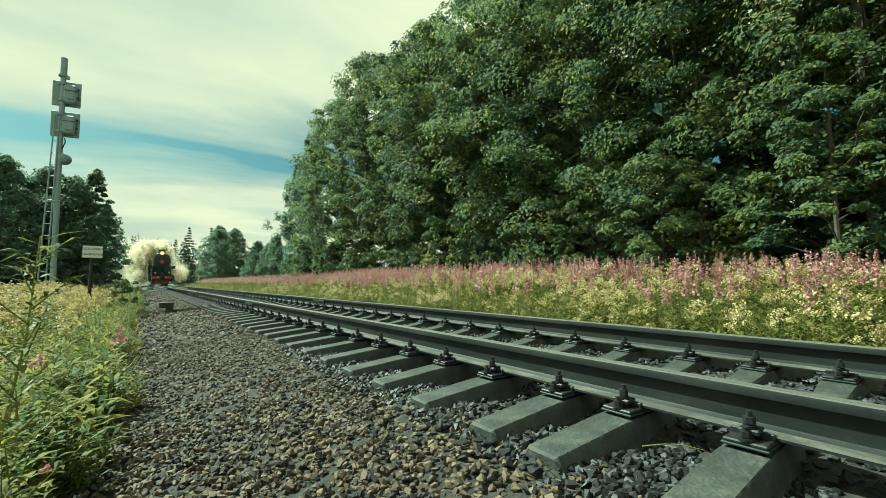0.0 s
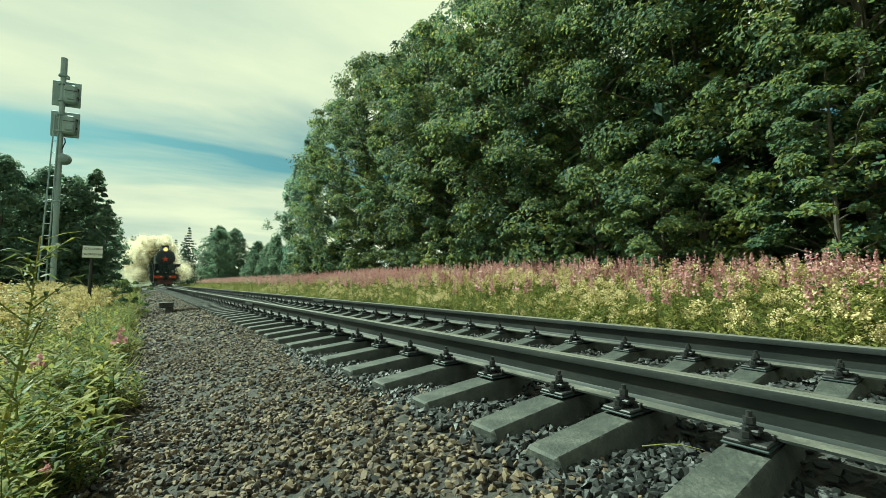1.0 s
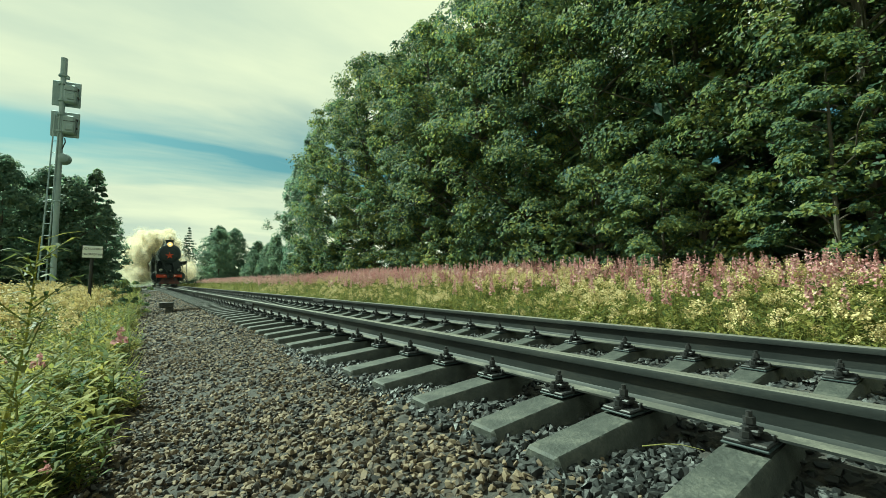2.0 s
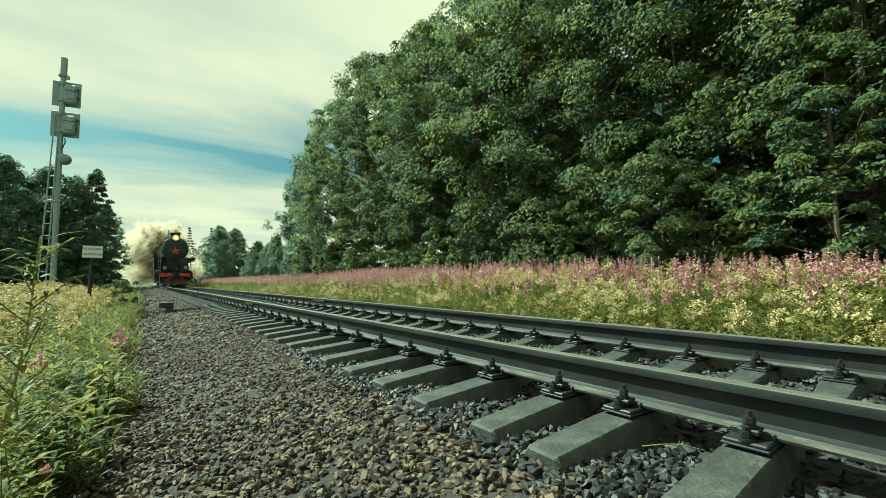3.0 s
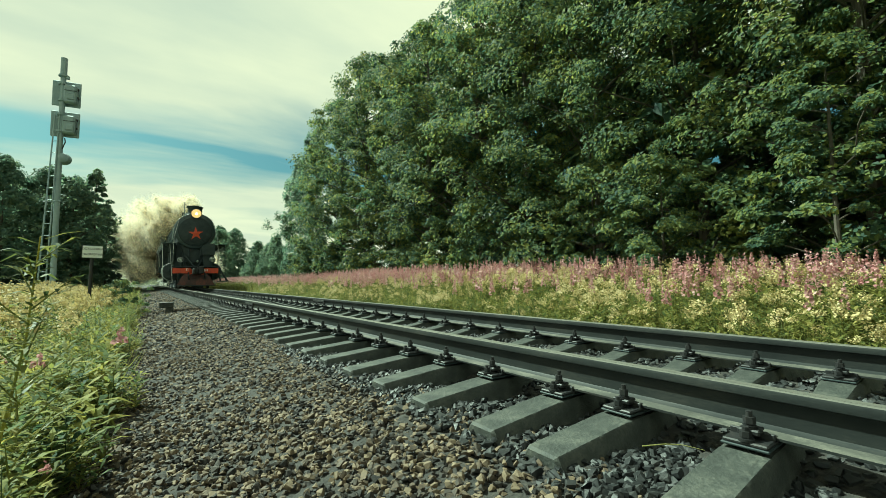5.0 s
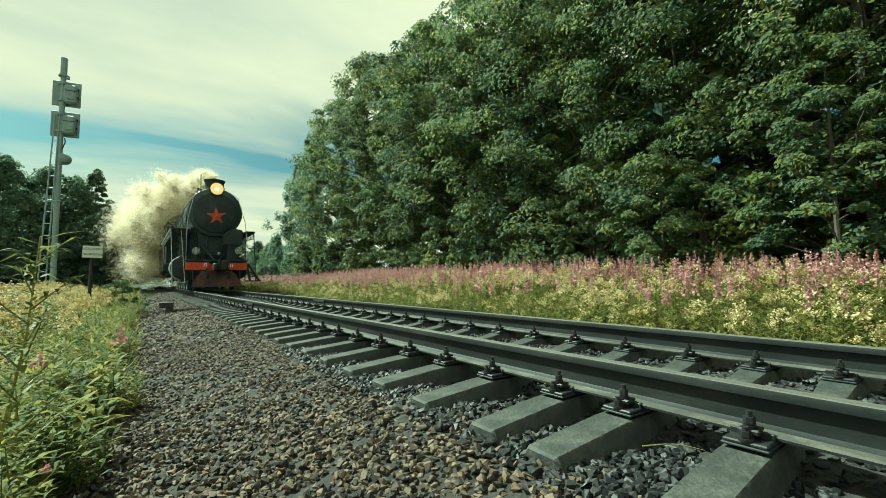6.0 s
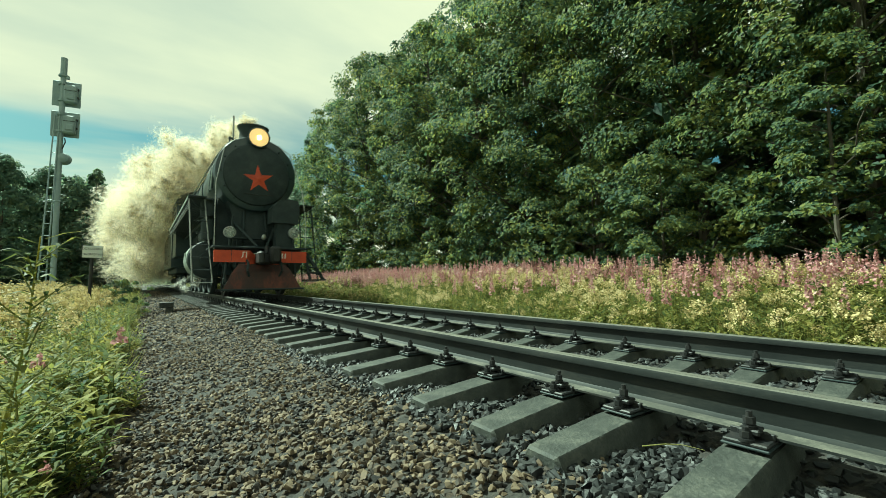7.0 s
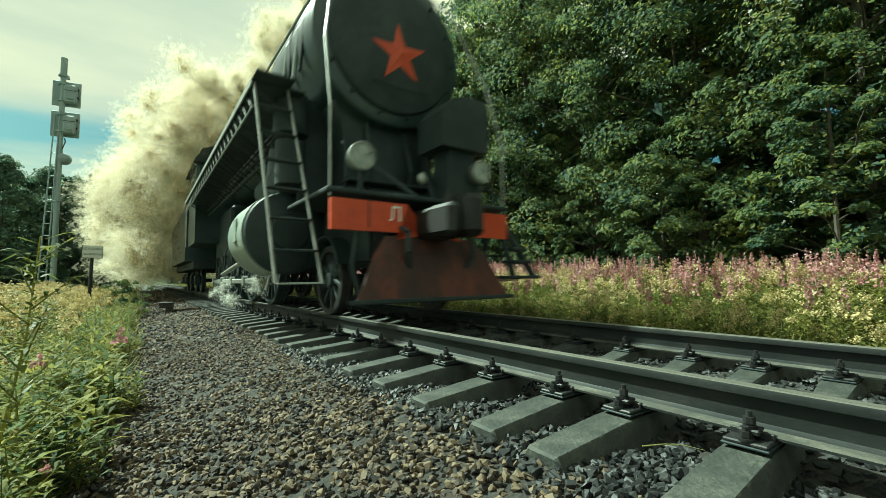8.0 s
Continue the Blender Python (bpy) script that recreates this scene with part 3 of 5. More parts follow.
def plant_tree(name, meshes, x, y, turn, size, label, category, group="", bark="bark", z=None):
    ob = thing(name, Matrix.Translation((x, y, float(ground_z(x, y)) if z is None else z)) @ Matrix.Rotation(turn, 4, "Z") @ Matrix.Scale(size, 4), label, category, group)
    part("trunk", meshes[0], MAT[bark], ob, "grey-brown trunk and limbs")
    part("crown", meshes[1], None, ob)
    return ob


def build_trees():
    near = [broad_tree(11 + k, 15.5, 3.4, 220, 140, 0.175, flat=0.42) for k in range(4)]
    rd = random.Random(8)
    lab = "tall broad-leaved tree with dense dark green foliage down to the meadow"
    # the wood's edge along the meadow, two ranks deep
    front = [(11.4, -6.0), (11.6, -2.0), (11.3, 2.0), (11.9, 5.8), (12.2, 9.6), (12.1, 13.2), (12.6, 17.2), (12.2, 21.4), (12.5, 25.8), (12.2, 30.4), (12.0, 35.0)]
    close = [broad_tree(91 + k, 15.5, 3.4, 235, 225, 0.128, flat=0.40) for k in range(2)]
    for k, (x, y) in enumerate(front):
        plant_tree("broadleaf_tree", close[k % 2] if 0 < k < 5 else near[k % 4], x, y, rd.uniform(0, 6.28), rd.uniform(0.95, 1.08) * (1.12 if y > 20 else 1.04), lab, "tree", "trees at the wood's edge")
    deep = [broad_tree(15 + k, 15.5, 3.4, 110, 70, 0.36) for k in range(2)]
    back = [(18, -4), (17.5, 3), (17.8, 10), (17.4, 17), (17.2, 24), (17.6, 31), (15.2, -1), (15.0, 5), (15.3, 11.5)]
    for k, (x, y) in enumerate(back):
        plant_tree("broadleaf_tree", deep[k % 2], x, y, rd.uniform(0, 6.28), rd.uniform(1.15, 1.28), lab, "tree", "trees at the wood's edge")
    for k, (x, y) in enumerate([(24, -8), (23.5, 2), (24, 12), (23, 22), (23.5, 32)]):
        plant_tree("broadleaf_tree", deep[k % 2], x, y, rd.uniform(0, 6.28), 1.3, lab, "tree", "trees at the wood's edge")
    bush = [broad_tree(25 + k, 3.2, 1.35, 55, 60, 0.17) for k in range(2)]
    for k, (x, y, q) in enumerate([(9.2, 13.2, 0.95), (9.4, 9.2, 0.6), (9.6, 19.0, 0.7), (9.8, 27.0, 0.9), (9.4, 5.2, 0.55), (9.6, 2.0, 0.5), (10.4, 33, 1.1), (10.0, 38, 1.2), (10.2, 22.5, 0.8)]):
        plant_tree("bush", bush[k % 2], x, y, rd.uniform(0, 6.28), q, "leafy green bush at the foot of the wood", "bush", "bushes at the wood's edge")
    young = [broad_tree(81 + k, 6.5, 1.9, 70, 160, 0.112, low=0.22, slope=0.5, flat=0.38) for k in range(2)]
    for k, (x, y, q) in enumerate([(9.0, 2.2, 0.86), (9.0, 5.6, 0.64), (9.9, 8.3, 0.72), (9.6, -0.9, 0.9)]):
        plant_tree("young_tree", young[k % 2], x, y, 1.3 * k, q, "young broad-leaved tree with sunlit sprays before the wood", "tree", "young trees before the wood")
    for k, (x, y, q) in enumerate([(13.6, -3.4, 1.7), (13.8, 0.4, 1.8), (13.7, 4.0, 1.7), (14.0, 7.6, 1.8), (14.2, 11.4, 1.7)]):
        plant_tree("bush", bush[k % 2], x, y, rd.uniform(0, 6.28), q, "tall shady bush inside the wood", "bush", "bushes in the wood")
    plant_tree("bush", bush[0], -2.50, 14.2, 0.7, 0.36, "small dark leafy shrub at the edge of the ballast", "bush")
    weep = broad_tree(71, 12.5, 2.3, 130, 120, 0.20, mat="leaf_hazed", slope=0.45, droop=1.1, flat=1.2)
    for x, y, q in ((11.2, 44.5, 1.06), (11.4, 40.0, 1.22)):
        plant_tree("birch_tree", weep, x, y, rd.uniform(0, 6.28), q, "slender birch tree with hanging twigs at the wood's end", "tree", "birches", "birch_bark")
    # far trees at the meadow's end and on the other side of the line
    far = [broad_tree(31 + k, 12, 3.4, 170, 62, 0.33, mat="leaf_hazed", slope=0.5, flat=0.7) for k in range(3)]
    fir = [conifer(51 + k, 13, 2.2, 22, 30, 0.36) for k in range(2)]
    tall = broad_tree(61, 14, 2.3, 90, 120, 0.28, mat="leaf_hazed", slope=0.35)
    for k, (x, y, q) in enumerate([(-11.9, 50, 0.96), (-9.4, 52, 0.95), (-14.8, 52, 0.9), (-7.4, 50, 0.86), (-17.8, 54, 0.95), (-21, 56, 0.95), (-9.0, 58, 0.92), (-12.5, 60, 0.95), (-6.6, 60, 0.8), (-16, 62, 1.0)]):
        plant_tree("broadleaf_tree", far[k % 3], x, y, rd.uniform(0, 6.28), q, "rounded broad-leaved tree, dark green with painted bluish haze, beyond the signal", "tree", "trees beyond the signal")
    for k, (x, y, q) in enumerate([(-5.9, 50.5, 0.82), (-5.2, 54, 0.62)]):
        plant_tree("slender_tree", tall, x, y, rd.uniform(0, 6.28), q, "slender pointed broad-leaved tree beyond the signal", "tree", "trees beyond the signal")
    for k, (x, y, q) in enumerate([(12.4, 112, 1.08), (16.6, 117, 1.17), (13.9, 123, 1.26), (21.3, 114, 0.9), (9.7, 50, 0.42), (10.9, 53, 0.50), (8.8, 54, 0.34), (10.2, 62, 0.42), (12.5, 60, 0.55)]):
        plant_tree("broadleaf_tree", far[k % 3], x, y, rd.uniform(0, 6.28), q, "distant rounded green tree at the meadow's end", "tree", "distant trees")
    for k, (x, y, q) in enumerate([(9.2, 152, 1.41), (6.2, 160, 1.15), (14.7, 147, 1.38)]):
        plant_tree("spruce_tree", fir[k % 2], x, y, rd.uniform(0, 6.28), q, "distant dark conifer with a pointed top", "tree", "distant conifers")


build_trees()


# ---- locomotive and tender ----
def glow(name, color, strength):
    mt, nt, bs = mat_new(name)
    bs.inputs["Base Color"].default_value = (*color, 1)
    bs.inputs["Emission Color"].default_value = (*color, 1)
    bs.inputs["Emission Strength"].default_value = strength
    bs.inputs["Roughness"].default_value = 0.3
    return mt


def glass(name, color=(0.8, 0.85, 0.82), rough=0.08):
    mt, nt, bs = mat_new(name)
    bs.inputs["Base Color"].default_value = (*color, 1)
    bs.inputs["Roughness"].default_value = rough
    bs.inputs["Transmission Weight"].default_value = 0.75
    bs.inputs["IOR"].default_value = 1.45
    return mt


MAT["lamp_on"] = glow("lit_headlight", (1.0, 0.60, 0.24), 0.40)
MAT["filament"] = glow("headlight_bulb", (1.0, 0.78, 0.42), 4.0)
MAT["lens"] = glass("lamp_lens", (0.88, 0.93, 0.9), 0.04)
MAT["window"] = glass("cab_glass", (0.25, 0.3, 0.3), 0.05)
FRONT_TO_BACK = Matrix.Rotation(radians(-90), 4, "X")  # z axis of a turned shape along +y


def tyre_mesh(r, width):
    mm = M()
    w, n = width / 2, 40
    prof = [(r - 0.075, -w), (r, -w), (r + 0.004, w * 0.55), (r + 0.03, w * 0.62), (r + 0.03, w), (r - 0.075, w), (r - 0.075, -w)]
    vs, fs = [], []
    for rr, h in prof:
        vs += [(rr * math.cos(6.28318 * i / n), rr * math.sin(6.28318 * i / n), h) for i in range(n)]
    for k in range(len(prof) - 1):
        fs += [(k * n + i, k * n + (i + 1) % n, (k + 1) * n + (i + 1) % n, (k + 1) * n + i) for i in range(n)]
    return mm.add(vs, fs, Matrix.Rotation(radians(90), 4, "Y"))


def wheelset(name, lo, y, r, spokes, mat, counter=True):
    """Axle with two spoked wheels."""
    ax = part(name, M().cyl((-0.78, 0, 0), (0.78, 0, 0), 0.085, n=16), MAT["soot"], lo, m=Matrix.Translation((0, y, r)))
    w = 0.13
    tyre, hub = tyre_mesh(r, w).mesh("tyre"), M().cyl((-w * 0.6, 0, 0), (w * 0.6, 0, 0), r * 0.22, n=20).mesh("hub")
    spoke = M().box((0, 0, r * 0.55), (w * 0.5, 0.06, r * 0.74), 0.012).mesh("spoke")
    for side in (-1, 1):
        base = Matrix.Translation((side * 0.80, 0, 0)) @ Matrix.Rotation(0 if side < 0 else math.pi, 4, "Z")
        part("tyre", tyre, MAT["iron"] if not counter else mat, ax, m=base)
        part("hub", hub, mat, ax, m=base)
        for k in range(spokes):
            part("spoke", spoke, mat, ax, m=base @ Matrix.Rotation(6.28318 * k / spokes, 4, "X"))
        if counter:
            part("counterweight", M().box((0, 0, -r * 0.68), (w * 0.6, r * 0.95, r * 0.38), 0.03), mat, ax, m=base)
            part("crank_pin", M().cyl((-w * 0.9, 0, r * 0.45), (w * 0.5, 0, r * 0.45), 0.08, n=12), mat, ax, m=base)
    return ax


def star_mesh(R, r, depth):
    mm = M()
    vs = [(0, -depth, 0)]
    for k in range(10):
        a = math.pi / 2 + k * math.pi / 5
        q = R if k % 2 == 0 else r
        vs.append((-math.cos(a) * q, 0, math.sin(a) * q))
    fs = [(0, 1 + (k + 1) % 10, 1 + k) for k in range(10)]
    fs = [f[::-1] for f in fs] + [tuple(range(1, 11))]
    return mm.add(vs, fs)


def rod(*pts, r=0.018, n=8):
    return M().tube([Vector(p) for p in pts], r, n)


def letter(text, size, mat, parent, m):
    cu = bpy.data.curves.new("letter", "FONT")
    cu.body, cu.size, cu.extrude, cu.align_x, cu.align_y = text, size, 0.004, "CENTER", "CENTER"
    tmp = bpy.data.objects.new("letter_source", cu)
    scene.collection.objects.link(tmp)
    me = bpy.data.meshes.new_from_object(tmp.evaluated_get(bpy.context.evaluated_depsgraph_get()))
    bpy.data.objects.remove(tmp)
    me.materials.clear()
    me.materials.append(mat)
    return part("lettering", me, mat, parent, "pale painted lettering", m=m)


DRIVERS = [4.3, 5.95, 7.6, 9.25, 10.9]
CRANK = 0.33
DR, PR = 0.75, 0.45


def build_loco():
    K, S = MAT["black"], MAT["soot"]
    lo = thing("steam_locomotive", track_pose(77.6), "black steam locomotive with red star, red beam and lit headlight", "locomotive")
    # boiler with smokebox, bands and firebox
    b = M()
    b.lathe([(0.0, 0.84), (0.35, 0.845), (0.82, 0.90), (1.10, 0.93), (1.17, 0.96), (1.19, 1.0), (1.19, 3.1), (1.13, 3.12), (1.13, 9.2), (1.18, 9.25), (1.18, 11.6), (0.0, 11.6)], Matrix.Translation((0, 0, 3.82)) @ FRONT_TO_BACK, 56)
    boiler = part("boiler", b, K, lo)
    for y in (1.9, 3.1, 4.6, 6.1, 7.6):
        part("boiler_band", M().lathe([(1.0, y), (1.204 if y < 3 else 1.155, y), (1.204 if y < 3 else 1.155, y + 0.07), (1.0, y + 0.07)], Matrix.Translation((0, 0, 3.82)) @ FRONT_TO_BACK, 48), K, boiler)
    d = M()
    d.lathe([(0.0, 0.74), (0.42, 0.755), (0.76, 0.80), (0.95, 0.86), (0.98, 0.90), (0.98, 0.94)], Matrix.Translation((0, 0, 3.77)) @ FRONT_TO_BACK, 48)
    door = part("smokebox_door", d, S, boiler)
    part("door_rail", rod((-0.42, 0.74, 3.14), (0, 0.71, 3.10), (0.42, 0.74, 3.14), r=0.012), MAT["iron"], boiler, "dark iron handrail on the smokebox door")
    for k in range(14):
        a = 6.283 * k / 14
        part("door_clamp", M().box((1.03 * math.cos(a), 0.90, 3.79 + 1.03 * math.sin(a)), (0.05, 0.05, 0.05), 0.012), S, boiler)
    part("star", star_mesh(0.45, 0.165, 0.07), MAT["red"], lo, "faceted red five-pointed star", m=Matrix.Translation((0, 0.745, 3.61)) @ Matrix.Rotation(radians(-4), 4, "Y"))
    # chimney and domes
    c = M()
    c.lathe([(0.62, 4.70), (0.50, 4.86), (0.43, 5.0), (0.41, 5.35), (0.47, 5.45), (0.49, 5.52), (0.42, 5.53), (0.36, 5.40), (0.0, 5.38)], Matrix.Translation((0, 1.7, 0)), 40)
    part("chimney", c, S, lo)
    for y, r, h, n in ((4.2, 0.5, 5.45, "sand_dome"), (6.4, 0.52, 5.5, "steam_dome")):
        part(n, M().lathe([(r + 0.12, 4.62), (r, 4.85), (r, h - 0.28), (r * 0.85, h - 0.1), (r * 0.45, h), (0, h + 0.02)], Matrix.Translation((0, y, 0)), 32), K, lo)
    # headlight
    h = M()
    h.lathe([(0.10, 1.16), (0.26, 1.05), (0.31, 0.84), (0.325, 0.74), (0.30, 0.735), (0.29, 0.76), (0.0, 0.79)], Matrix.Translation((0, 0, 4.95)) @ FRONT_TO_BACK, 36)
    head = part("headlight", h, K, lo)
    part("lens", M().lathe([(0.0, 0.730), (0.2, 0.738), (0.285, 0.758), (0.285, 0.77)], Matrix.Translation((0, 0, 4.95)) @ FRONT_TO_BACK, 32), MAT["lamp_on"], head, "warm yellow lit headlight glass")
    part("bulb", M().ico((0, 0.72, 4.93), (0.075, 0.03, 0.075), 2), MAT["filament"], head)
    part("headlight_bracket", M().box((0, 0.95, 4.72), (0.4, 0.3, 0.1), 0.02), K, head)
    # front deck, saddle, frames
    part("front_deck", M().box((0, 0.75, 1.42), (2.62, 1.5, 0.06), 0.015), S, lo)
    sd = M()
    sd.prism([(-0.62, 1.44), (0.62, 1.44), (0.58, 2.2), (0.85, 3.15), (-0.85, 3.15), (-0.58, 2.2)], 1.15, 3.0)
    part("smokebox_saddle", sd, S, lo)
    fp = M()
    fp.prism([(-1.1, 1.45), (1.1, 1.45), (1.1, 2.45), (0.95, 3.1), (-0.95, 3.1), (-1.1, 2.45)], 1.75, 1.82)
    part("front_apron", fp, S, lo)
    for s in (-1, 1):
        part("frame_plate", M().box((s * 0.62, 6.6, 1.05), (0.05, 12.4, 0.75), 0.01), S, lo)
        part("deck_brace", rod((s * 0.12, 0.12, 1.45), (s * 0.66, 1.2, 2.35), r=0.032), S, lo)
    part("deck_lamp", M().ico((0.10, 0.35, 1.77), (0.07, 0.04, 0.09), 2), MAT["steel"], lo, "small bright fitting on the front deck")
    for k, (x, z) in enumerate(((-0.7, 2.1), (-0.35, 2.35), (0.3, 2.3), (0.7, 2.05))):
        part("front_pipe", rod((x, 1.1, 1.45), (x, 0.95, z - 0.3), (x * 0.9, 1.2, z + 0.5), r=0.03 + 0.012 * (k % 2)), S, lo)
    part("front_step", M().box((0, 0.9, 1.75), (1.5, 0.3, 0.04), 0.01), S, lo)
    for x in (-0.55, 0.55):
        part("step_leg", rod((x, 0.9, 1.42), (x, 0.9, 1.75), r=0.025), S, lo)
    part("ash_pan", M().box((0, 10.4, 1.9), (1.7, 3.0, 1.5), 0.08), S, lo)
    # buffer beam in two red plates
    for s in (-1, 1):
        bm_ = M()
        x0, x1 = (-1.27, -0.34) if s < 0 else (0.34, 1.27)
        inner, outer = (x1, x0) if s < 0 else (x0, x1)
        prof = [(outer, 0.99), (inner - 0.35 * -s * -1, 0.99), (inner - 0.13 * s * -1, 0.91), (inner - 0.02 * s * -1, 0.96), (inner, 1.33), (outer, 1.33)]
        if s > 0:
            prof = prof[::-1]
        bm_.prism(prof, 0.0, 0.06)
        beam = part("buffer_beam", bm_, MAT["red"], lo, "bright red buffer beam plate")
        part("beam_seam", M().box((s * 0.83, -0.003, 1.19), (0.012, 0.012, 0.31)), S, beam)
        if s < 0:
            letter("Л", 0.24, MAT["white"], beam, Matrix.Translation((-0.50, -0.008, 1.19)) @ Matrix.Rotation(radians(90), 4, "X"))
        else:
            for k in range(3):
                part("number_bar", M().box((0.47 + 0.085 * k, -0.004, 1.19), (0.035, 0.008, 0.15), 0.002), MAT["white"], beam, "plain pale bar")
        # marker lamps on stands
        lx, lz = (-0.87, 1.85) if s < 0 else (0.91, 1.91)
        lm = M()
        lm.lathe([(0.05, 0.19), (0.14, 0.14), (0.165, 0.03), (0.165, -0.03), (0.15, -0.035), (0.145, 0.03), (0.06, 0.09), (0.0, 0.10)], Matrix.Translation((lx, 0.1, lz)) @ FRONT_TO_BACK, 28)
        lamp = part("marker_lamp", lm, MAT["steel"], lo, "round marker lamp with a clear lens")
        part("lens", M().lathe([(0.0, -0.06), (0.08, -0.052), (0.143, -0.02), (0.143, -0.012)], Matrix.Translation((lx, 0.1, lz)) @ FRONT_TO_BACK, 24), MAT["lens"], lamp)
        for a in (30, 150, 270):
            part("lens_guard", rod((lx, 0.02, lz), (lx + 0.16 * math.cos(radians(a)), 0.05, lz + 0.16 * math.sin(radians(a))), r=0.007, n=6), MAT["steel"], lamp)
        part("lamp_stand", rod((lx, 0.14, 1.45), (lx, 0.14, lz - 0.14), r=0.03), S, lamp)
        # tall grab rail from the beam to the smokebox side
        part("grab_rail", rod((s * 1.26, 0.06, 1.35), (s * 1.26, 0.06, 2.35), (s * 1.22, 0.35, 3.3), (s * 0.95, 0.8, 4.55), (s * 0.6, 1.0, 4.85), r=0.014), MAT["steel"], lo, "worn steel grab rail")
        # handrail along the boiler
        part("boiler_handrail", rod((s * 0.98, 1.0, 4.5), (s * 1.16, 1.3, 4.2), (s * 1.16, 11.0, 4.2), r=0.022), MAT["steel"], lo)
    # pilot plate under the beam
    pl = M()
    vs = [(-0.62, 0.02, 0.95), (0.62, 0.02, 0.95), (0.80, -0.10, 0.72), (1.06, -0.22, 0.22), (-1.06, -0.22, 0.22), (-0.80, -0.10, 0.72)]
    vs += [(x, y + 0.05, z) for x, y, z in vs]
    pl.add(vs, [(0, 5, 2, 1), (5, 4, 3, 2), (6, 7, 8, 11), (11, 8, 9, 10)] + [(i, (i + 1) % 6, 6 + (i + 1) % 6, 6 + i) for i in range(6)])
    pilot = part("pilot_plate", pl, MAT["red_dirty"], lo, "sooty dark red pilot plate", smooth=0)
    part("pilot_edge", M().box((0, -0.23, 0.215), (2.3, 0.06, 0.05), 0.012), S, pilot)
    # coupler
    coupler = part("coupler", M().box((0.0, -0.10, 1.10), (0.42, 0.5, 0.36), 0.06), MAT["iron"], lo, "black knuckle coupler")
    part("guard_arm", M().box((-0.16, -0.48, 1.10), (0.16, 0.46, 0.36), 0.05), MAT["iron"], coupler)
    part("knuckle", M().box((0.24, -0.42, 1.19), (0.30, 0.36, 0.50), 0.07), MAT["iron"], coupler)
    part("lock_lifter", M().cyl((0.05, -0.28, 1.25), (0.05, -0.28, 1.46), 0.08, 0.05, 12), MAT["iron"], coupler)
    for s in (-0.42, 0.48):
        part("brake_hose", rod((s, 0.0, 1.05), (s, -0.16, 0.98), (s * 1.05, -0.2, 0.75), (s * 0.9, -0.12, 0.58), r=0.032), S, lo, "black rubber brake hose")
    # round-shouldered box on the deck on the meadow side, pump on the other
    tk = M()
    tk.prism([(0.28, 2.20), (1.06, 2.20), (1.08, 2.82), (1.02, 2.93), (0.72, 2.95), (0.45, 2.86), (0.28, 2.66)], 0.12, 0.72)
    box = part("tool_box", tk, S, lo, "dark round-shouldered box above the front deck")
    part("box_stand", M().prism([(0.42, 1.45), (0.98, 1.45), (0.92, 2.21), (0.46, 2.21)], 0.25, 0.6), S, box)
    pump = M()
    pump.cyl((-1.25, 1.6, 1.75), (-1.25, 1.6, 2.35), 0.2, n=18)
    pump.cyl((-1.25, 1.6, 2.45), (-1.25, 1.6, 3.0), 0.23, n=18)
    part("air_pump", pump, S, lo)
    # platforms along the boiler, with railings and brackets
    for s in (-1, 1):
        plat = part("running_board", M().box((s * 1.50, 6.2, 2.93), (0.66, 10.0, 0.03), 0.008), S, lo, "dark steel running board")
        part("board_edge", M().box((s * 1.835, 6.2, 2.92), (0.02, 10.0, 0.09), 0.005), MAT["steel"], plat)
        part("lower_rail", rod((s * 1.80, 1.3, 2.64), (s * 1.80, 11.1, 2.64), r=0.014, n=6), MAT["steel"], plat)
        for k in range(29):
            y = 1.35 + 0.34 * k
            part("bracket", rod((s * 1.15, y, 2.48), (s * 1.80, y, 2.90), r=0.016, n=6), S, plat)
            part("lattice_bar", rod((s * 1.80, y, 2.64), (s * 1.80, y + 0.34, 2.91), r=0.010, n=5), MAT["steel"], plat)
            part("lattice_post", rod((s * 1.80, y, 2.64), (s * 1.80, y, 2.91), r=0.010, n=5), S, plat)
        for z, r in ((2.72, 0.05), (2.55, 0.03), (2.86, 0.025)):
            part("pipe", rod((s * 1.15, 1.6, z), (s * 1.2, 5.0, z - 0.05), (s * 1.2, 11.0, z), r=r), S, lo)
        # front ladder: two stringers, treads
        L = M()
        foot, top = Vector((s * 1.74, 0.30, 0.42)), Vector((s * 1.80, 1.25, 2.95))
        foot2, top2 = Vector((s * 1.25, 0.30, 0.42)), Vector((s * 1.40, 1.25, 2.95))
        # left ladder bright, right one dark: sun and shade put into the material
        LM = MAT["steel"] if s < 0 else S
        lad = part("ladder", rod(foot, top, r=0.022), LM, lo, "steel ladder up to the running board")
        part("stringer", rod(foot2, top2, r=0.020), LM, lad)
        for k in range(7):
            q = k / 7
            a, c2 = foot.lerp(top, q), foot2.lerp(top2, q)
            mid = (a + c2) / 2
            part("tread", M().box(tuple(mid), (abs(a.x - c2.x), 0.11, 0.022), 0.006), S if k else MAT["steel"], lad)
        part("ladder_plate", M().box((s * 1.60, 1.12, 2.955), (0.46, 0.34, 0.03), 0.006), S, lad)
        # cylinder with cladding, valve chest and pipes
        cy = M()
        cy.lathe([(0.0, 1.88), (0.25, 1.89), (0.28, 1.93), (0.50, 1.95), (0.58, 2.0), (0.60, 2.06), (0.57, 2.1), (0.57, 3.25), (0.60, 3.27), (0.60, 3.34), (0.0, 3.36)], Matrix.Translation((s * 1.15, 0, 1.14)) @ FRONT_TO_BACK, 32)
        cyl = part("cylinder", cy, S, lo)
        cl = M()
        pf = []
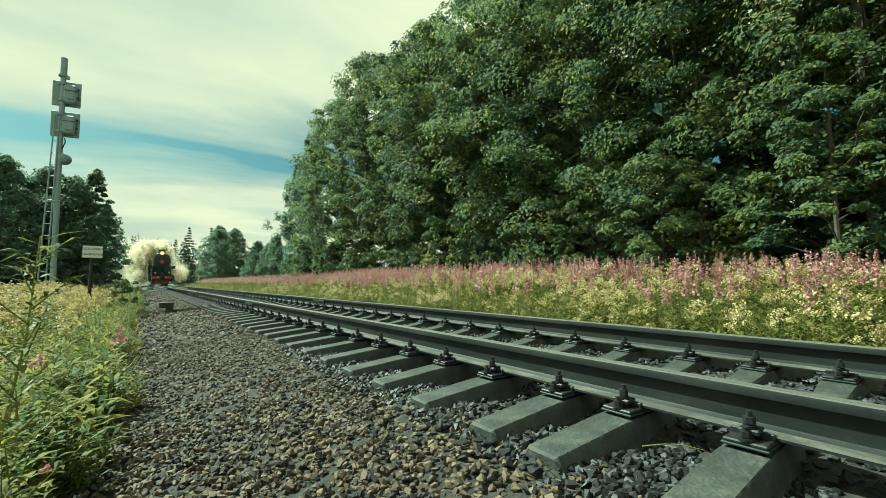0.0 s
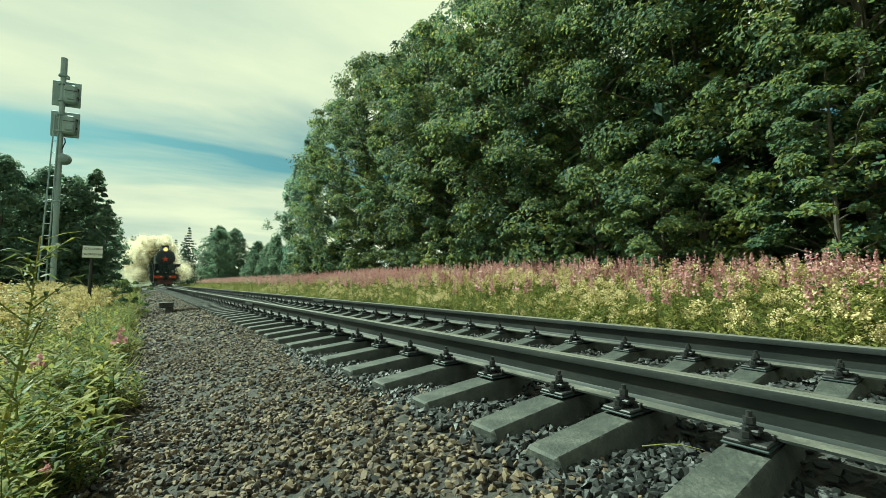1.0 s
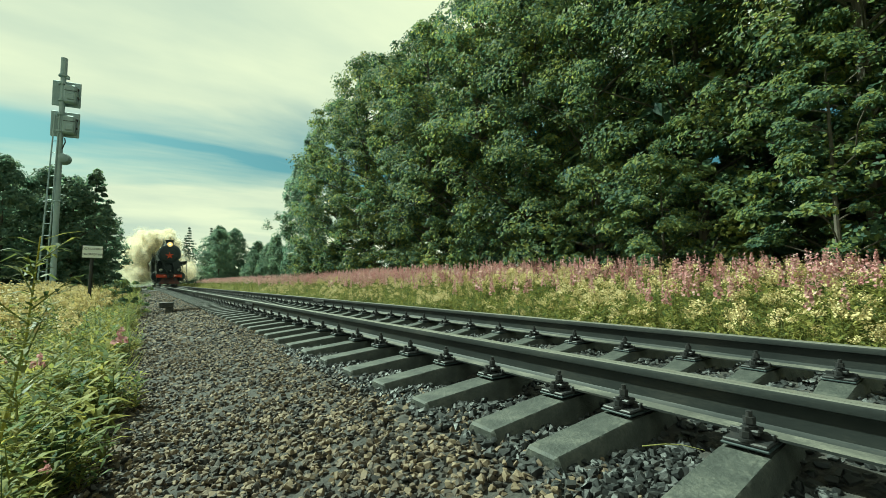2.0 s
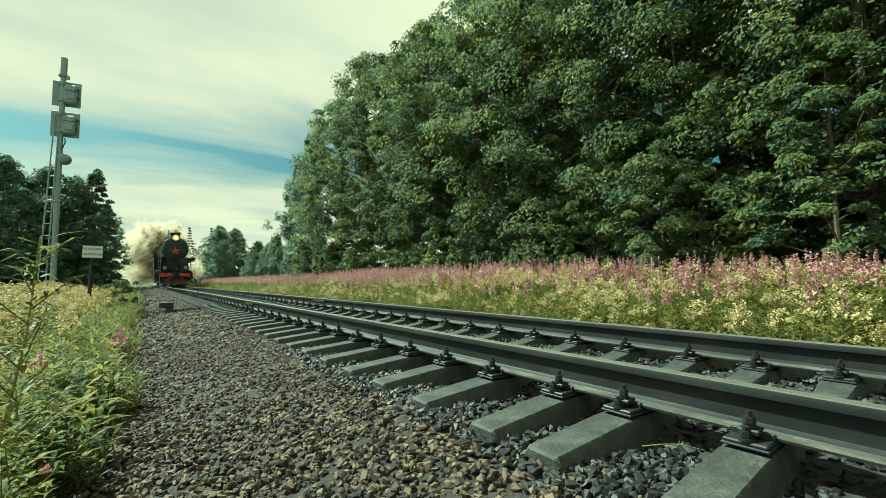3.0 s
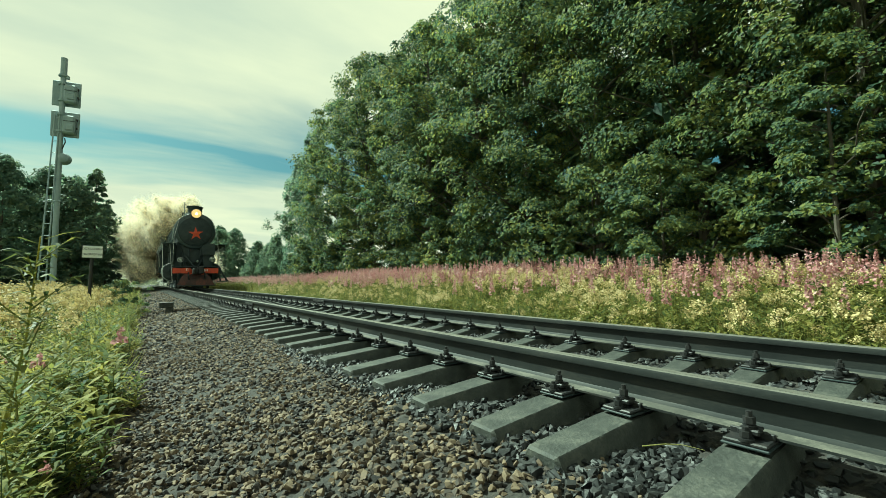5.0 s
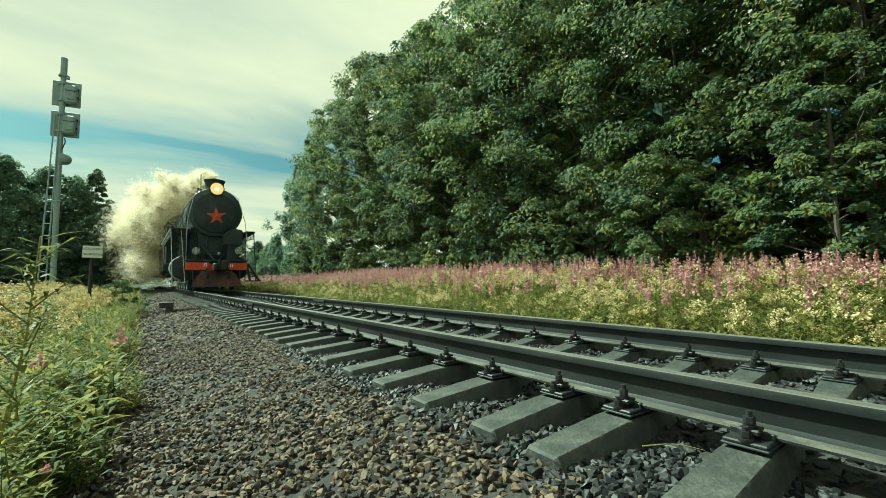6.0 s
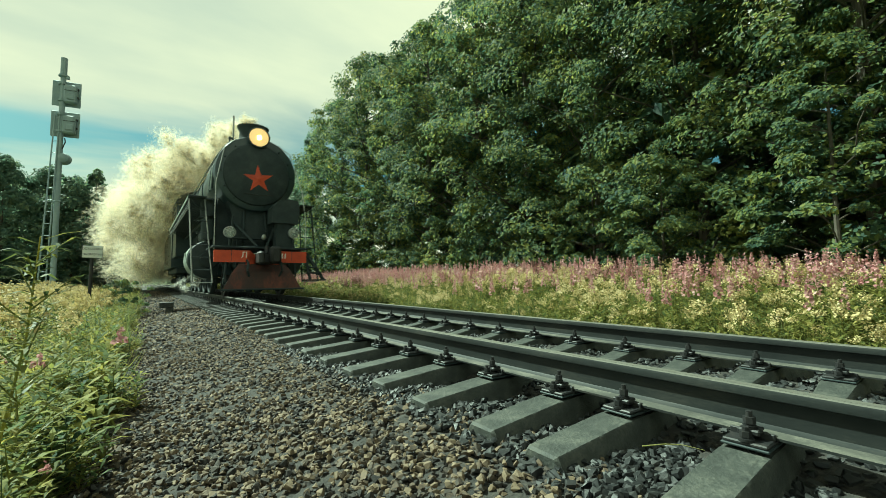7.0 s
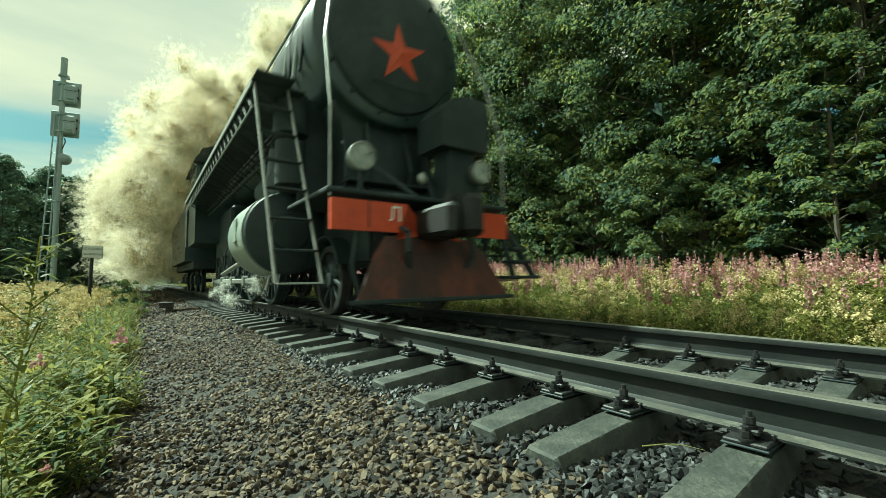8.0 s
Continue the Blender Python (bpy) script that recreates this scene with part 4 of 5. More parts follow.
        for k in range(13):
            a = radians(-80 + 160 * k / 12)
            pf.append((s * (1.15 + 0.615 * math.cos(a)), 1.14 + 0.615 * math.sin(a)))
        pf += [(s * 1.18, 2.0), (s * 1.0, 2.08), (s * 0.95, 0.6)]
        cl.prism(pf if s > 0 else pf[::-1], 2.12, 3.22)
        part("cladding", cl, MAT["greygreen"], cyl, "grey-green cylinder cladding")
        part("hatch", M().box((s * 1.762, 2.6, 1.2), (0.02, 0.22, 0.34), 0.005), MAT["greygreen"], cyl)
        part("valve_chest", M().lathe([(0.0, 1.85), (0.2, 1.87), (0.27, 1.95), (0.27, 3.4), (0.2, 3.5), (0, 3.52)], Matrix.Translation((s * 1.08, 0, 1.95)) @ FRONT_TO_BACK, 24), S, cyl)
        part("steam_pipe", rod((s * 1.2, 2.6, 1.9), (s * 1.15, 2.6, 2.5), (s * 0.8, 2.6, 3.2), r=0.15, n=14), K, cyl)
        for k in range(3):
            part("drain_cock", rod((s * 1.35, 2.2 + 0.45 * k, 0.52), (s * 1.42, 2.15 + 0.45 * k, 0.32), r=0.022), MAT["steel"], cyl)
        part("guide_bar", M().box((s * 1.28, 4.2, 1.12), (0.08, 1.7, 0.07), 0.01), MAT["steel"], lo)
        part("crosshead", M().box((s * 1.28, 3.9, 0.95), (0.14, 0.4, 0.3), 0.02), MAT["steel"], lo)
        part("main_rod", rod((s * 1.28, 3.9, 0.9), (s * 1.22, 7.6, 0.62), r=0.05), MAT["steel"], lo)
        part("guard_iron", rod((s * 0.95, 0.06, 1.02), (s * 0.98, 0.12, 0.6), (s * 0.86, 0.10, 0.16), r=0.03), S, lo)
        # wheel splasher of the leading wheel
        sp = M()
        vs, fs = [], []
        for k in range(11):
            a0 = radians(20 + 14 * k)
            for rr in (0.56, 0.58):
                vs += [(s * 0.72, 1.15 - rr * math.cos(a0), 0.45 + rr * math.sin(a0)), (s * 0.95, 1.15 - rr * math.cos(a0), 0.45 + rr * math.sin(a0))]
        for k in range(10):
            o = 4 * k
            fs += [(o, o + 1, o + 5, o + 4), (o + 2, o + 6, o + 7, o + 3), (o, o + 4, o + 6, o + 2), (o + 1, o + 3, o + 7, o + 5)]
        sp.add(vs, fs)
        part("splasher", sp, MAT["black"], lo)
    # side steps on the meadow side, under the beam
    part("step_hanger", rod((1.28, 0.2, 1.3), (1.42, 0.05, 0.48), r=0.05), S, lo)
    part("step_hanger", rod((1.34, 0.2, 1.3), (1.84, 0.05, 0.46), r=0.055), S, lo)
    for z, x0, x1 in ((0.46, 1.25, 1.9), (0.68, 1.36, 1.74), (0.86, 1.36, 1.62)):
        part("side_step", M().box(((x0 + x1) / 2, 0.1, z), (x1 - x0, 0.30, 0.045), 0.01), S, lo)
    # whistle and thin pipes by the chimney
    part("whistle", rod((-0.62, 1.5, 4.65), (-0.62, 1.5, 5.75), r=0.025), MAT["steel"], lo)
    part("blower_pipe", rod((-0.72, 1.3, 4.6), (-0.75, 1.4, 5.0), (-0.5, 1.6, 4.95), r=0.03), S, lo)
    for k in range(4):
        y = 1.25 + 0.28 * k
        part("side_pipe", rod((-0.86 - 0.02 * k, y, 4.55), (-1.16, y + 0.05, 4.0), (-1.2, y + 0.15, 3.3), r=0.028 + 0.006 * (k % 2)), MAT["greygreen"] if k % 2 else S, lo)
    # cab with roof and windows
    cab = part("cab", M().prism([(-1.55, 1.7), (1.55, 1.7), (1.55, 4.2), (1.35, 4.62), (0.7, 4.92), (-0.7, 4.92), (-1.35, 4.62), (-1.55, 4.2)], 11.2, 13.6), K, lo)
    part("roof", M().prism([(-1.66, 4.28), (1.66, 4.28), (1.42, 4.72), (0.74, 5.0), (-0.74, 5.0), (-1.42, 4.72)], 11.0, 14.0), S, cab)
    for s in (-1, 1):
        part("front_window", M().box((s * 1.28, 11.19, 3.85), (0.36, 0.03, 0.6), 0.01), MAT["window"], cab)
        part("side_window", M().box((s * 1.552, 12.4, 3.6), (0.03, 1.2, 0.75), 0.01), MAT["window"], cab)
        part("cab_handrail", rod((s * 1.62, 13.5, 1.7), (s * 1.62, 13.5, 3.6), r=0.02), MAT["steel"], cab)
    # wheels and coupling rods
    sets = [(wheelset("wheelset", lo, 1.15, PR, 9, S, False), 1.15, PR)]
    sets += [(wheelset("wheelset", lo, y, DR, 14, S), y, DR) for y in DRIVERS]
    rods = []
    for s in (-1, 1):
        rm = M()
        rm.box((0, (DRIVERS[-1] - DRIVERS[0]) / 2, 0), (0.05, DRIVERS[-1] - DRIVERS[0] + 0.2, 0.11), 0.015)
        for y in DRIVERS:
            rm.cyl((-0.05, y - DRIVERS[0], 0), (0.05, y - DRIVERS[0], 0), 0.12, n=16)
        rods.append((part("coupling_rod", rm, MAT["steel"], lo, "bright steel coupling rod", m=Matrix.Translation((s * 0.98, DRIVERS[0], DR + CRANK))), s * 0.98))
    return lo, sets, rods


LOCO, WHEELSETS, RODS = build_loco()


def build_tender():
    S, K = MAT["soot"], MAT["black"]
    te = thing("tender", track_pose(77.6 + 14.2), "black coal tender coupled behind the locomotive", "tender")
    part("tank", M().prism([(-1.55, 1.25), (1.55, 1.25), (1.55, 3.3), (1.3, 3.7), (-1.3, 3.7), (-1.55, 3.3)], 0.3, 8.6), K, te)
    part("coal", M().ico((0, 4.2, 3.7), (1.2, 3.6, 0.6), 3, wob=0.5), S, te, "heap of black coal")
    part("underframe", M().box((0, 4.4, 1.08), (2.6, 8.8, 0.3), 0.03), S, te)
    for y in (1.5, 3.2, 5.8, 7.5):
        ax = part("wheelset", M().cyl((-0.78, y, 0.5), (0.78, y, 0.5), 0.08, n=12), S, te)
        for s in (-1, 1):
            part("wheel", M().cyl((s * 0.74, y, 0.5), (s * 0.87, y, 0.5), 0.5, n=28), S, ax)
            part("axle_box", M().box((s * 1.0, y, 0.52), (0.22, 0.34, 0.34), 0.03), S, te)
        for s in (-1, 1):
            part("spring", M().box((s * 1.0, y, 0.82), (0.1, 1.0, 0.12), 0.03), S, te)
    return te


TENDER = build_tender()


# ---- smoke ----
def smoke_material(name, lo, hi, density):
    mt, nt, bs = mat_new(name)
    N, L = nt.nodes.new, nt.links.new
    geo = N("ShaderNodeNewGeometry")
    cr = N("ShaderNodeValToRGB")
    cr.color_ramp.elements[0].color, cr.color_ramp.elements[1].color = (*lo, 1), (*hi, 1)
    L(geo.outputs["Random Per Island"], cr.inputs[0])
    di, tr, mx = N("ShaderNodeBsdfDiffuse"), N("ShaderNodeBsdfTranslucent"), N("ShaderNodeMixShader")
    L(cr.outputs[0], di.inputs[0]); L(cr.outputs[0], tr.inputs[0])
    mx.inputs[0].default_value = 0.5
    L(di.outputs[0], mx.inputs[1]); L(tr.outputs[0], mx.inputs[2])
    # each wisp is thin and lets most of the light past
    thin, veil = N("ShaderNodeBsdfTransparent"), N("ShaderNodeMixShader")
    veil.inputs[0].default_value = density
    L(thin.outputs[0], veil.inputs[1]); L(mx.outputs[0], veil.inputs[2])
    L(veil.outputs[0], nt.nodes["Material Output"].inputs[0])
    return mt


MAT["smoke"] = smoke_material("cream_smoke", (0.88, 0.80, 0.64), (0.91, 0.84, 0.68), 0.125)
MAT["steam"] = smoke_material("white_steam", (0.62, 0.62, 0.56), (0.75, 0.75, 0.69), 0.14)
SPECK = (np.array([(-0.5, -0.4, 0), (0.55, -0.3, 0.0), (0.0, 0.6, 0.0)], dtype=np.float32), np.array([(0, 1, 2)], dtype=np.int32))


def puff_mesh(seed, R, count, speck, lumps=16):
    """A billow of smoke: thin overlapping wisps, turned every way, thick in its lumps and thinning out to the rim."""
    rng = np.random.default_rng(seed)
    c = rng.normal(size=(lumps, 3)); c /= np.linalg.norm(c, axis=1)[:, None]
    c *= (rng.uniform(0, 1, lumps) ** 0.5)[:, None] * R * 0.62
    lr = rng.uniform(0.28, 0.6, lumps) * R
    k = rng.integers(0, lumps, count)
    d = rng.normal(size=(count, 3)); d /= np.linalg.norm(d, axis=1)[:, None]
    q = np.minimum(np.abs(rng.normal(0.45, 0.27, count)), 0.98)
    P = c[k] + d * (q * lr[k])[:, None]
    return scatter([SPECK], np.zeros(count, dtype=int), P, np.zeros(count), rng.uniform(0.6, 1.4, count) * speck * np.clip(1.2 - 0.3 * q, 0.8, 1.2), random_turns(rng, count))


PUFFS = []


def add_puff(seed, s, x, z, R, count, speck, drift, spin, mat="smoke", label="billow of cream-coloured engine smoke drifting behind the locomotive"):
    V, F = puff_mesh(seed, R, count, speck)
    ob = new("smoke_puff" if mat == "smoke" else "steam_puff", fast_mesh("smoke_puff", V, F, MAT[mat]))
    tagged(ob, label, "smoke", "billows of the smoke trail", "stuff")
    PUFFS.append((ob, s, x, z, drift, spin, seed * 1.7))


def build_smoke():
    rd = random.Random(21)
    s, k = 1.75, 0
    while s < 46:
        R = min(0.42 + 0.165 * (s - 1.7), 3.7)
        zc = 5.75 + 0.16 * min(s - 1.7, 4) - 0.085 * max(0, s - 6)
        zc = max(zc, 3.3)
        n = 1 if s < 9 else 2
        for j in range(n):
            side = rd.uniform(-0.25, 0.15) * R if n == 1 else (-1, 1)[j] * R * 0.42 - 0.06 * min(s, 20)
            zz = zc + rd.uniform(-0.2, 0.2) * R * 0.6 + (0 if n == 1 else (-0.9, 0.5)[(j + k) % 2])
            add_puff(100 + 3 * k + j, s, side, max(zz, R * 0.75), R, 9000, 0.086 * R, min(0.05 + 0.03 * s, 0.8), rd.uniform(0.02, 0.08))
        s += 0.45 + 0.42 * R
        k += 1
    # low smoke rolling along the ground beside the carriages
    for i in range(9):
        s = 15 + 3.4 * i
        add_puff(300 + i, s, -3.3 + rd.uniform(-0.4, 0.4), 1.7, 2.2, 4500, 0.20, 0.5, 0.05)
        if i > 1:
            add_puff(330 + i, s + 1.5, 3.9 + rd.uniform(-0.4, 0.4), 2.4, 2.7, 4000, 0.24, 0.5, 0.05)
    add_puff(400, 2.3, -1.5, 0.34, 0.28, 1200, 0.035, 0.0, 0.1, "steam", "small puff of white steam at the cylinder drain")
    add_puff(401, 3.2, -1.75, 0.32, 0.36, 1200, 0.042, 0.05, 0.1, "steam", "small puff of white steam at the cylinder drain")


build_smoke()


# ---- signal, sign and marker box ----
def build_signal():
    g = MAT["mast"]
    x, y = -4.59, 19.6
    z = float(ground_z(x, y))
    top = 8.46 - z
    s = thing("railway_signal", Matrix.Translation((x, y, z)) @ Matrix.Rotation(radians(-8), 4, "Z"), "tall grey galvanised railway signal mast with ladder, seen from behind", "signal")
    part("mast", M().cyl((0, 0, -0.2), (0, 0, top - 0.6), 0.085, 0.08, 20).cyl((0, 0, top - 0.6), (0, 0, top), 0.095, n=20), g, s)
    part("mast_foot", M().box((0, 0, 0.1), (0.5, 0.5, 0.25), 0.04), MAT["concrete"], s)
    for zc in (top - 1.25, top - 2.36):
        hd = M()
        hd.box((0.08, 0.13, zc), (0.80, 0.05, 0.92), 0.06)
        head = part("signal_head", hd, g, s, "grey signal head background plate")
        part("lamp_case", M().box((0.22, -0.02, zc - 0.05), (0.36, 0.24, 0.66), 0.05), g, head)
        part("lamp_lid", M().box((0.26, -0.15, zc - 0.16), (0.22, 0.05, 0.22), 0.04), g, head)
        part("case_seam", M().box((0.25, -0.145, zc + 0.06), (0.34, 0.012, 0.016)), MAT["iron"], head)
        for k in (-0.3, 0.3):
            part("mast_clamp", M().cyl((0, 0, zc + k - 0.03), (0, 0, zc + k + 0.03), 0.125, n=20), g, head)
            part("hinge", M().box((0.44, -0.03, zc + k * 0.5), (0.04, 0.08, 0.07), 0.01), MAT["iron"], head)
            part("bracket", M().box((0.1, 0.06, zc + k), (0.3, 0.06, 0.05), 0.01), g, head)
    part("cap_clamp", M().cyl((0, 0, top - 0.68), (0, 0, top - 0.62), 0.14, n=20).box((0.1, -0.02, top - 0.7), (0.16, 0.1, 0.12), 0.02), g, s)
    rl = M()
    rl.lathe([(0.05, -0.10), (0.16, -0.05), (0.19, 0.05), (0.20, 0.20), (0.185, 0.20), (0.0, 0.16)], Matrix.Translation((0.10, -0.02, top - 3.62)) @ FRONT_TO_BACK, 24)
    route = part("round_lamp", rl, g, s, "round grey lamp housing")
    part("bracket", M().box((0.05, 0, top - 3.62), (0.16, 0.08, 0.08), 0.015), g, route)
    part("cable", rod((0.12, -0.02, top - 2.9), (0.16, -0.08, top - 3.05), (0.08, -0.06, top - 3.3), r=0.018), MAT["ink"], s)
    lad = part("ladder", rod((-0.42, -0.05, -0.1), (-0.17, 0, top - 2.0), r=0.022), g, s, "grey steel ladder leaning on the mast")
    part("stringer", rod((-0.20, -0.05, -0.1), (-0.02, -0.09, top - 2.0), r=0.022), g, lad)
    n = 17
    for k in range(n):
        t = (k + 0.5) / n
        a = Vector((-0.42, -0.05, -0.1)).lerp(Vector((-0.17, 0, top - 2.0)), t)
        b = Vector((-0.20, -0.05, -0.1)).lerp(Vector((-0.02, -0.09, top - 2.0)), t)
        part("rung", rod(a, b, r=0.013, n=6), g, lad)
    part("ladder_stay", rod((-0.36, -0.04, top - 5.2), (0.13, -0.09, top - 5.15), r=0.02), g, lad)


def build_sign():
    x, y = -3.16, 13.75
    z = float(ground_z(x, y))
    s = thing("stop_sign_post", Matrix.Translation((x, y, z)) @ Matrix.Rotation(radians(11), 4, "Z") @ Matrix.Rotation(radians(1), 4, "Y"), "white enamel railway notice with black lettering on a dark post", "sign")
    h = 1.23 - z
    part("post", M().cyl((0, 0, -0.15), (0, 0, h - 0.12), 0.038, n=12), MAT["iron"], s, "dark iron post")
    part("rim", M().box((0, -0.045, h), (0.415, 0.018, 0.315), 0.006), MAT["ink"], s, "thin black rim")
    plate = part("plate", M().box((0, -0.055, h), (0.395, 0.018, 0.295), 0.004), MAT["white"], s)
    for text, dz in (("ОСТАНОВКА", 0.07), ("ЛОКОМОТИВА", -0.065)):
        letter(text, 0.066, MAT["ink"], plate, Matrix.Translation((0, -0.068, h + dz)) @ Matrix.Rotation(radians(90), 4, "X"))
        plate.children[-1]["label"] = "black lettering"


def build_marker():
    x, y = -1.50, 14.2
    z = float(ballast_z(x))
    s = thing("cable_box", Matrix.Translation((x, y, z)) @ Matrix.Rotation(radians(-6), 4, "Z") @ Matrix.Scale(0.72, 4), "weathered concrete trackside cable box standing on the ballast", "box")
    part("pedestal", M().box((0.1, 0, 0.09), (0.26, 0.24, 0.26), 0.02), MAT["concrete"], s)
    part("body", M().box((0, 0, 0.30), (0.46, 0.32, 0.17), 0.02), MAT["concrete"], s)
    part("lid", M().box((0, 0, 0.405), (0.50, 0.36, 0.04), 0.012), MAT["concrete"], s, "flat concrete lid")


def build_twig():
    tw = M().tube([Vector((-0.25, 1.05, -0.292)), Vector((-0.18, 0.985, -0.280)), Vector((-0.12, 0.94, -0.284)), Vector((-0.08, 0.87, -0.294))], 0.0035, 6, 0.0015)
    tagged(part("twig", tw, MAT["straw"]), "dry straw-coloured twig lying on the ballast", "twig")


build_twig()
build_signal()
build_sign()
build_marker()


# ---- plants ----
def blade(mm, p, d, length, width, droop, up=Vector((0, 0, 1))):
    """A narrow leaf of two bent segments."""
    d = d.normalized()
    side = d.cross(up)
    side = side.normalized() if side.length > 1e-3 else Vector((1, 0, 0))
    q = p + d * length * 0.5
    e = p + d * length - Vector((0, 0, droop * length))
    w = side * width / 2
    o = len(mm.v)
    mm.v += [tuple(p), tuple(q + w + Vector((0, 0, 0.1 * width))), tuple(q - w + Vector((0, 0, 0.1 * width))), tuple(e)]
    mm.f += [(o, o + 1, o + 2), (o + 1, o + 3, o + 2)]


def stalk(mm, p, q, r):
    d = (q - p).normalized()
    a = d.orthogonal().normalized() * r
    b = d.cross(a).normalized() * r
    o = len(mm.v)
    mm.v += [tuple(p + a), tuple(p - a * 0.5 + b * 0.86), tuple(p - a * 0.5 - b * 0.86), tuple(q)]
    mm.f += [(o, o + 1, o + 3), (o + 1, o + 2, o + 3), (o + 2, o, o + 3)]


def fireweed(seed, h, leaves, petals, leaf_len=0.13, spire=0.30):
    """Upright stem with lance leaves up it, and a spire of pink flowers. Returns green and pink meshes."""
    rd = random.Random(seed)
    g, p = M(), M()
    lean = Vector((rd.uniform(-0.10, 0.10), rd.uniform(-0.10, 0.10), 1)) * h
    stalk(g, Vector((0, 0, 0)), lean, 0.006)
    for k in range(leaves):
        t = 0.10 + 0.68 * (k + rd.random()) / leaves
        a = k * 2.4 + rd.uniform(-0.3, 0.3)
        blade(g, lean * t, Vector((math.cos(a), math.sin(a), rd.uniform(0.25, 0.8))), leaf_len * rd.uniform(0.8, 1.2) * (1.15 - 0.4 * t), leaf_len * 0.22, rd.uniform(0.0, 0.3))
    for k in range(petals):
        u = rd.random()
        t = (1 - spire) + spire * u
        a = rd.uniform(0, 6.283)
        r = 0.036 * (1.15 - u)
        c = lean * t + Vector((math.cos(a) * r, math.sin(a) * r, 0))
        sz = 0.020 * (1.15 - 0.6 * u)
        d1 = Vector((rd.uniform(-1, 1), rd.uniform(-1, 1), rd.uniform(-1, 1))).normalized() * sz
        d2 = d1.orthogonal().normalized() * sz
        o = len(p.v)
        p.v += [tuple(c - d1), tuple(c + d2), tuple(c + d1), tuple(c - d2)]
        p.f += [(o, o + 1, o + 2), (o, o + 2, o + 3)]
    return g.arrays(), p.arrays() if petals else None


def meadowsweet(seed, h, leaves, florets):
    """Branching stem with frothy cream heads."""
    rd = random.Random(seed)
    g, p = M(), M()
    lean = Vector((rd.uniform(-0.12, 0.12), rd.uniform(-0.12, 0.12), 1)) * h
    stalk(g, Vector((0, 0, 0)), lean, 0.006)
    for k in range(leaves):
        t = 0.05 + 0.7 * (k + rd.random()) / leaves
        a = rd.uniform(0, 6.283)
        blade(g, lean * t, Vector((math.cos(a), math.sin(a), rd.uniform(0.2, 0.7))), 0.15 * rd.uniform(0.7, 1.2), 0.055, rd.uniform(0, 0.3))
    heads = [lean + Vector((rd.uniform(-0.07, 0.07), rd.uniform(-0.07, 0.07), rd.uniform(-0.12, 0.03))) for _ in range(5)]
    for hd in heads:
        stalk(g, lean * 0.8, hd, 0.003)
    for k in range(florets):
        hd = heads[k % 5]
        c = hd + Vector((rd.gauss(0, 0.032), rd.gauss(0, 0.032), rd.gauss(0, 0.028)))
        d1 = Vector((rd.uniform(-1, 1), rd.uniform(-1, 1), rd.uniform(-1, 1))).normalized() * 0.016
        d2 = d1.orthogonal().normalized() * 0.016
        o = len(p.v)
        p.v += [tuple(c - d1), tuple(c + d2), tuple(c + d1), tuple(c - d2)]
        p.f += [(o, o + 1, o + 2), (o, o + 2, o + 3)]
    return g.arrays(), p.arrays()


def grass_tuft(seed, h, n, w=0.009):
    rd = random.Random(seed)
    g = M()
    for k in range(n):
        a = rd.uniform(0, 6.283)
        blade(g, Vector((rd.gauss(0, 0.05), rd.gauss(0, 0.05), 0)), Vector((math.cos(a) * 0.45, math.sin(a) * 0.45, 1)), h * rd.uniform(0.6, 1.15), w, rd.uniform(0.0, 0.35))
    return g.arrays()


def lay(name, variants, P, rng, size, mat, label, category, tilt=0.05):
    n = len(P)
    V, F = scatter(variants, rng.integers(0, len(variants), n), P.astype(np.float32), rng.uniform(0, 6.283, n), size, random_turns(rng, n, tilt))
    ob = new(name, fast_mesh(name, V, F, MAT[mat]))
    return tagged(ob, label, category, kind="stuff")


def spots(rng, n, x0, x1, y0, y1, keep=None):
    P = np.stack([rng.uniform(x0, x1, n), rng.uniform(y0, y1, n)], -1)
    if keep is not None:
        P = P[keep(P[:, 0], P[:, 1])]
    return np.concatenate([P, ground_z(P[:, 0], P[:, 1])[:, None]], 1)


def pair(kind, list_of_both, P, rng, size, petal_mat, name, label, category):
    """Green and flower meshes of the same plants, laid alike."""
    n = len(P)
    which, yaw, T = rng.integers(0, len(list_of_both), n), rng.uniform(0, 6.283, n), random_turns(rng, n, 0.03)
    for k, (suffix, mat, lab) in enumerate((("leaves", "weed", "green stems and leaves of "), ("flowers", petal_mat, ""))):
        V, F = scatter([b[k] for b in list_of_both], which, P.astype(np.float32), yaw, size, T)
        ob = new(name + "_" + suffix, fast_mesh(name + "_" + suffix, V, F, MAT[mat]))
        tagged(ob, lab + label, category, kind="stuff")


def patch(x, y, f, s):
    return np.array([noise.noise(Vector((a * f, b * f, s))) for a, b in zip(x, y)])


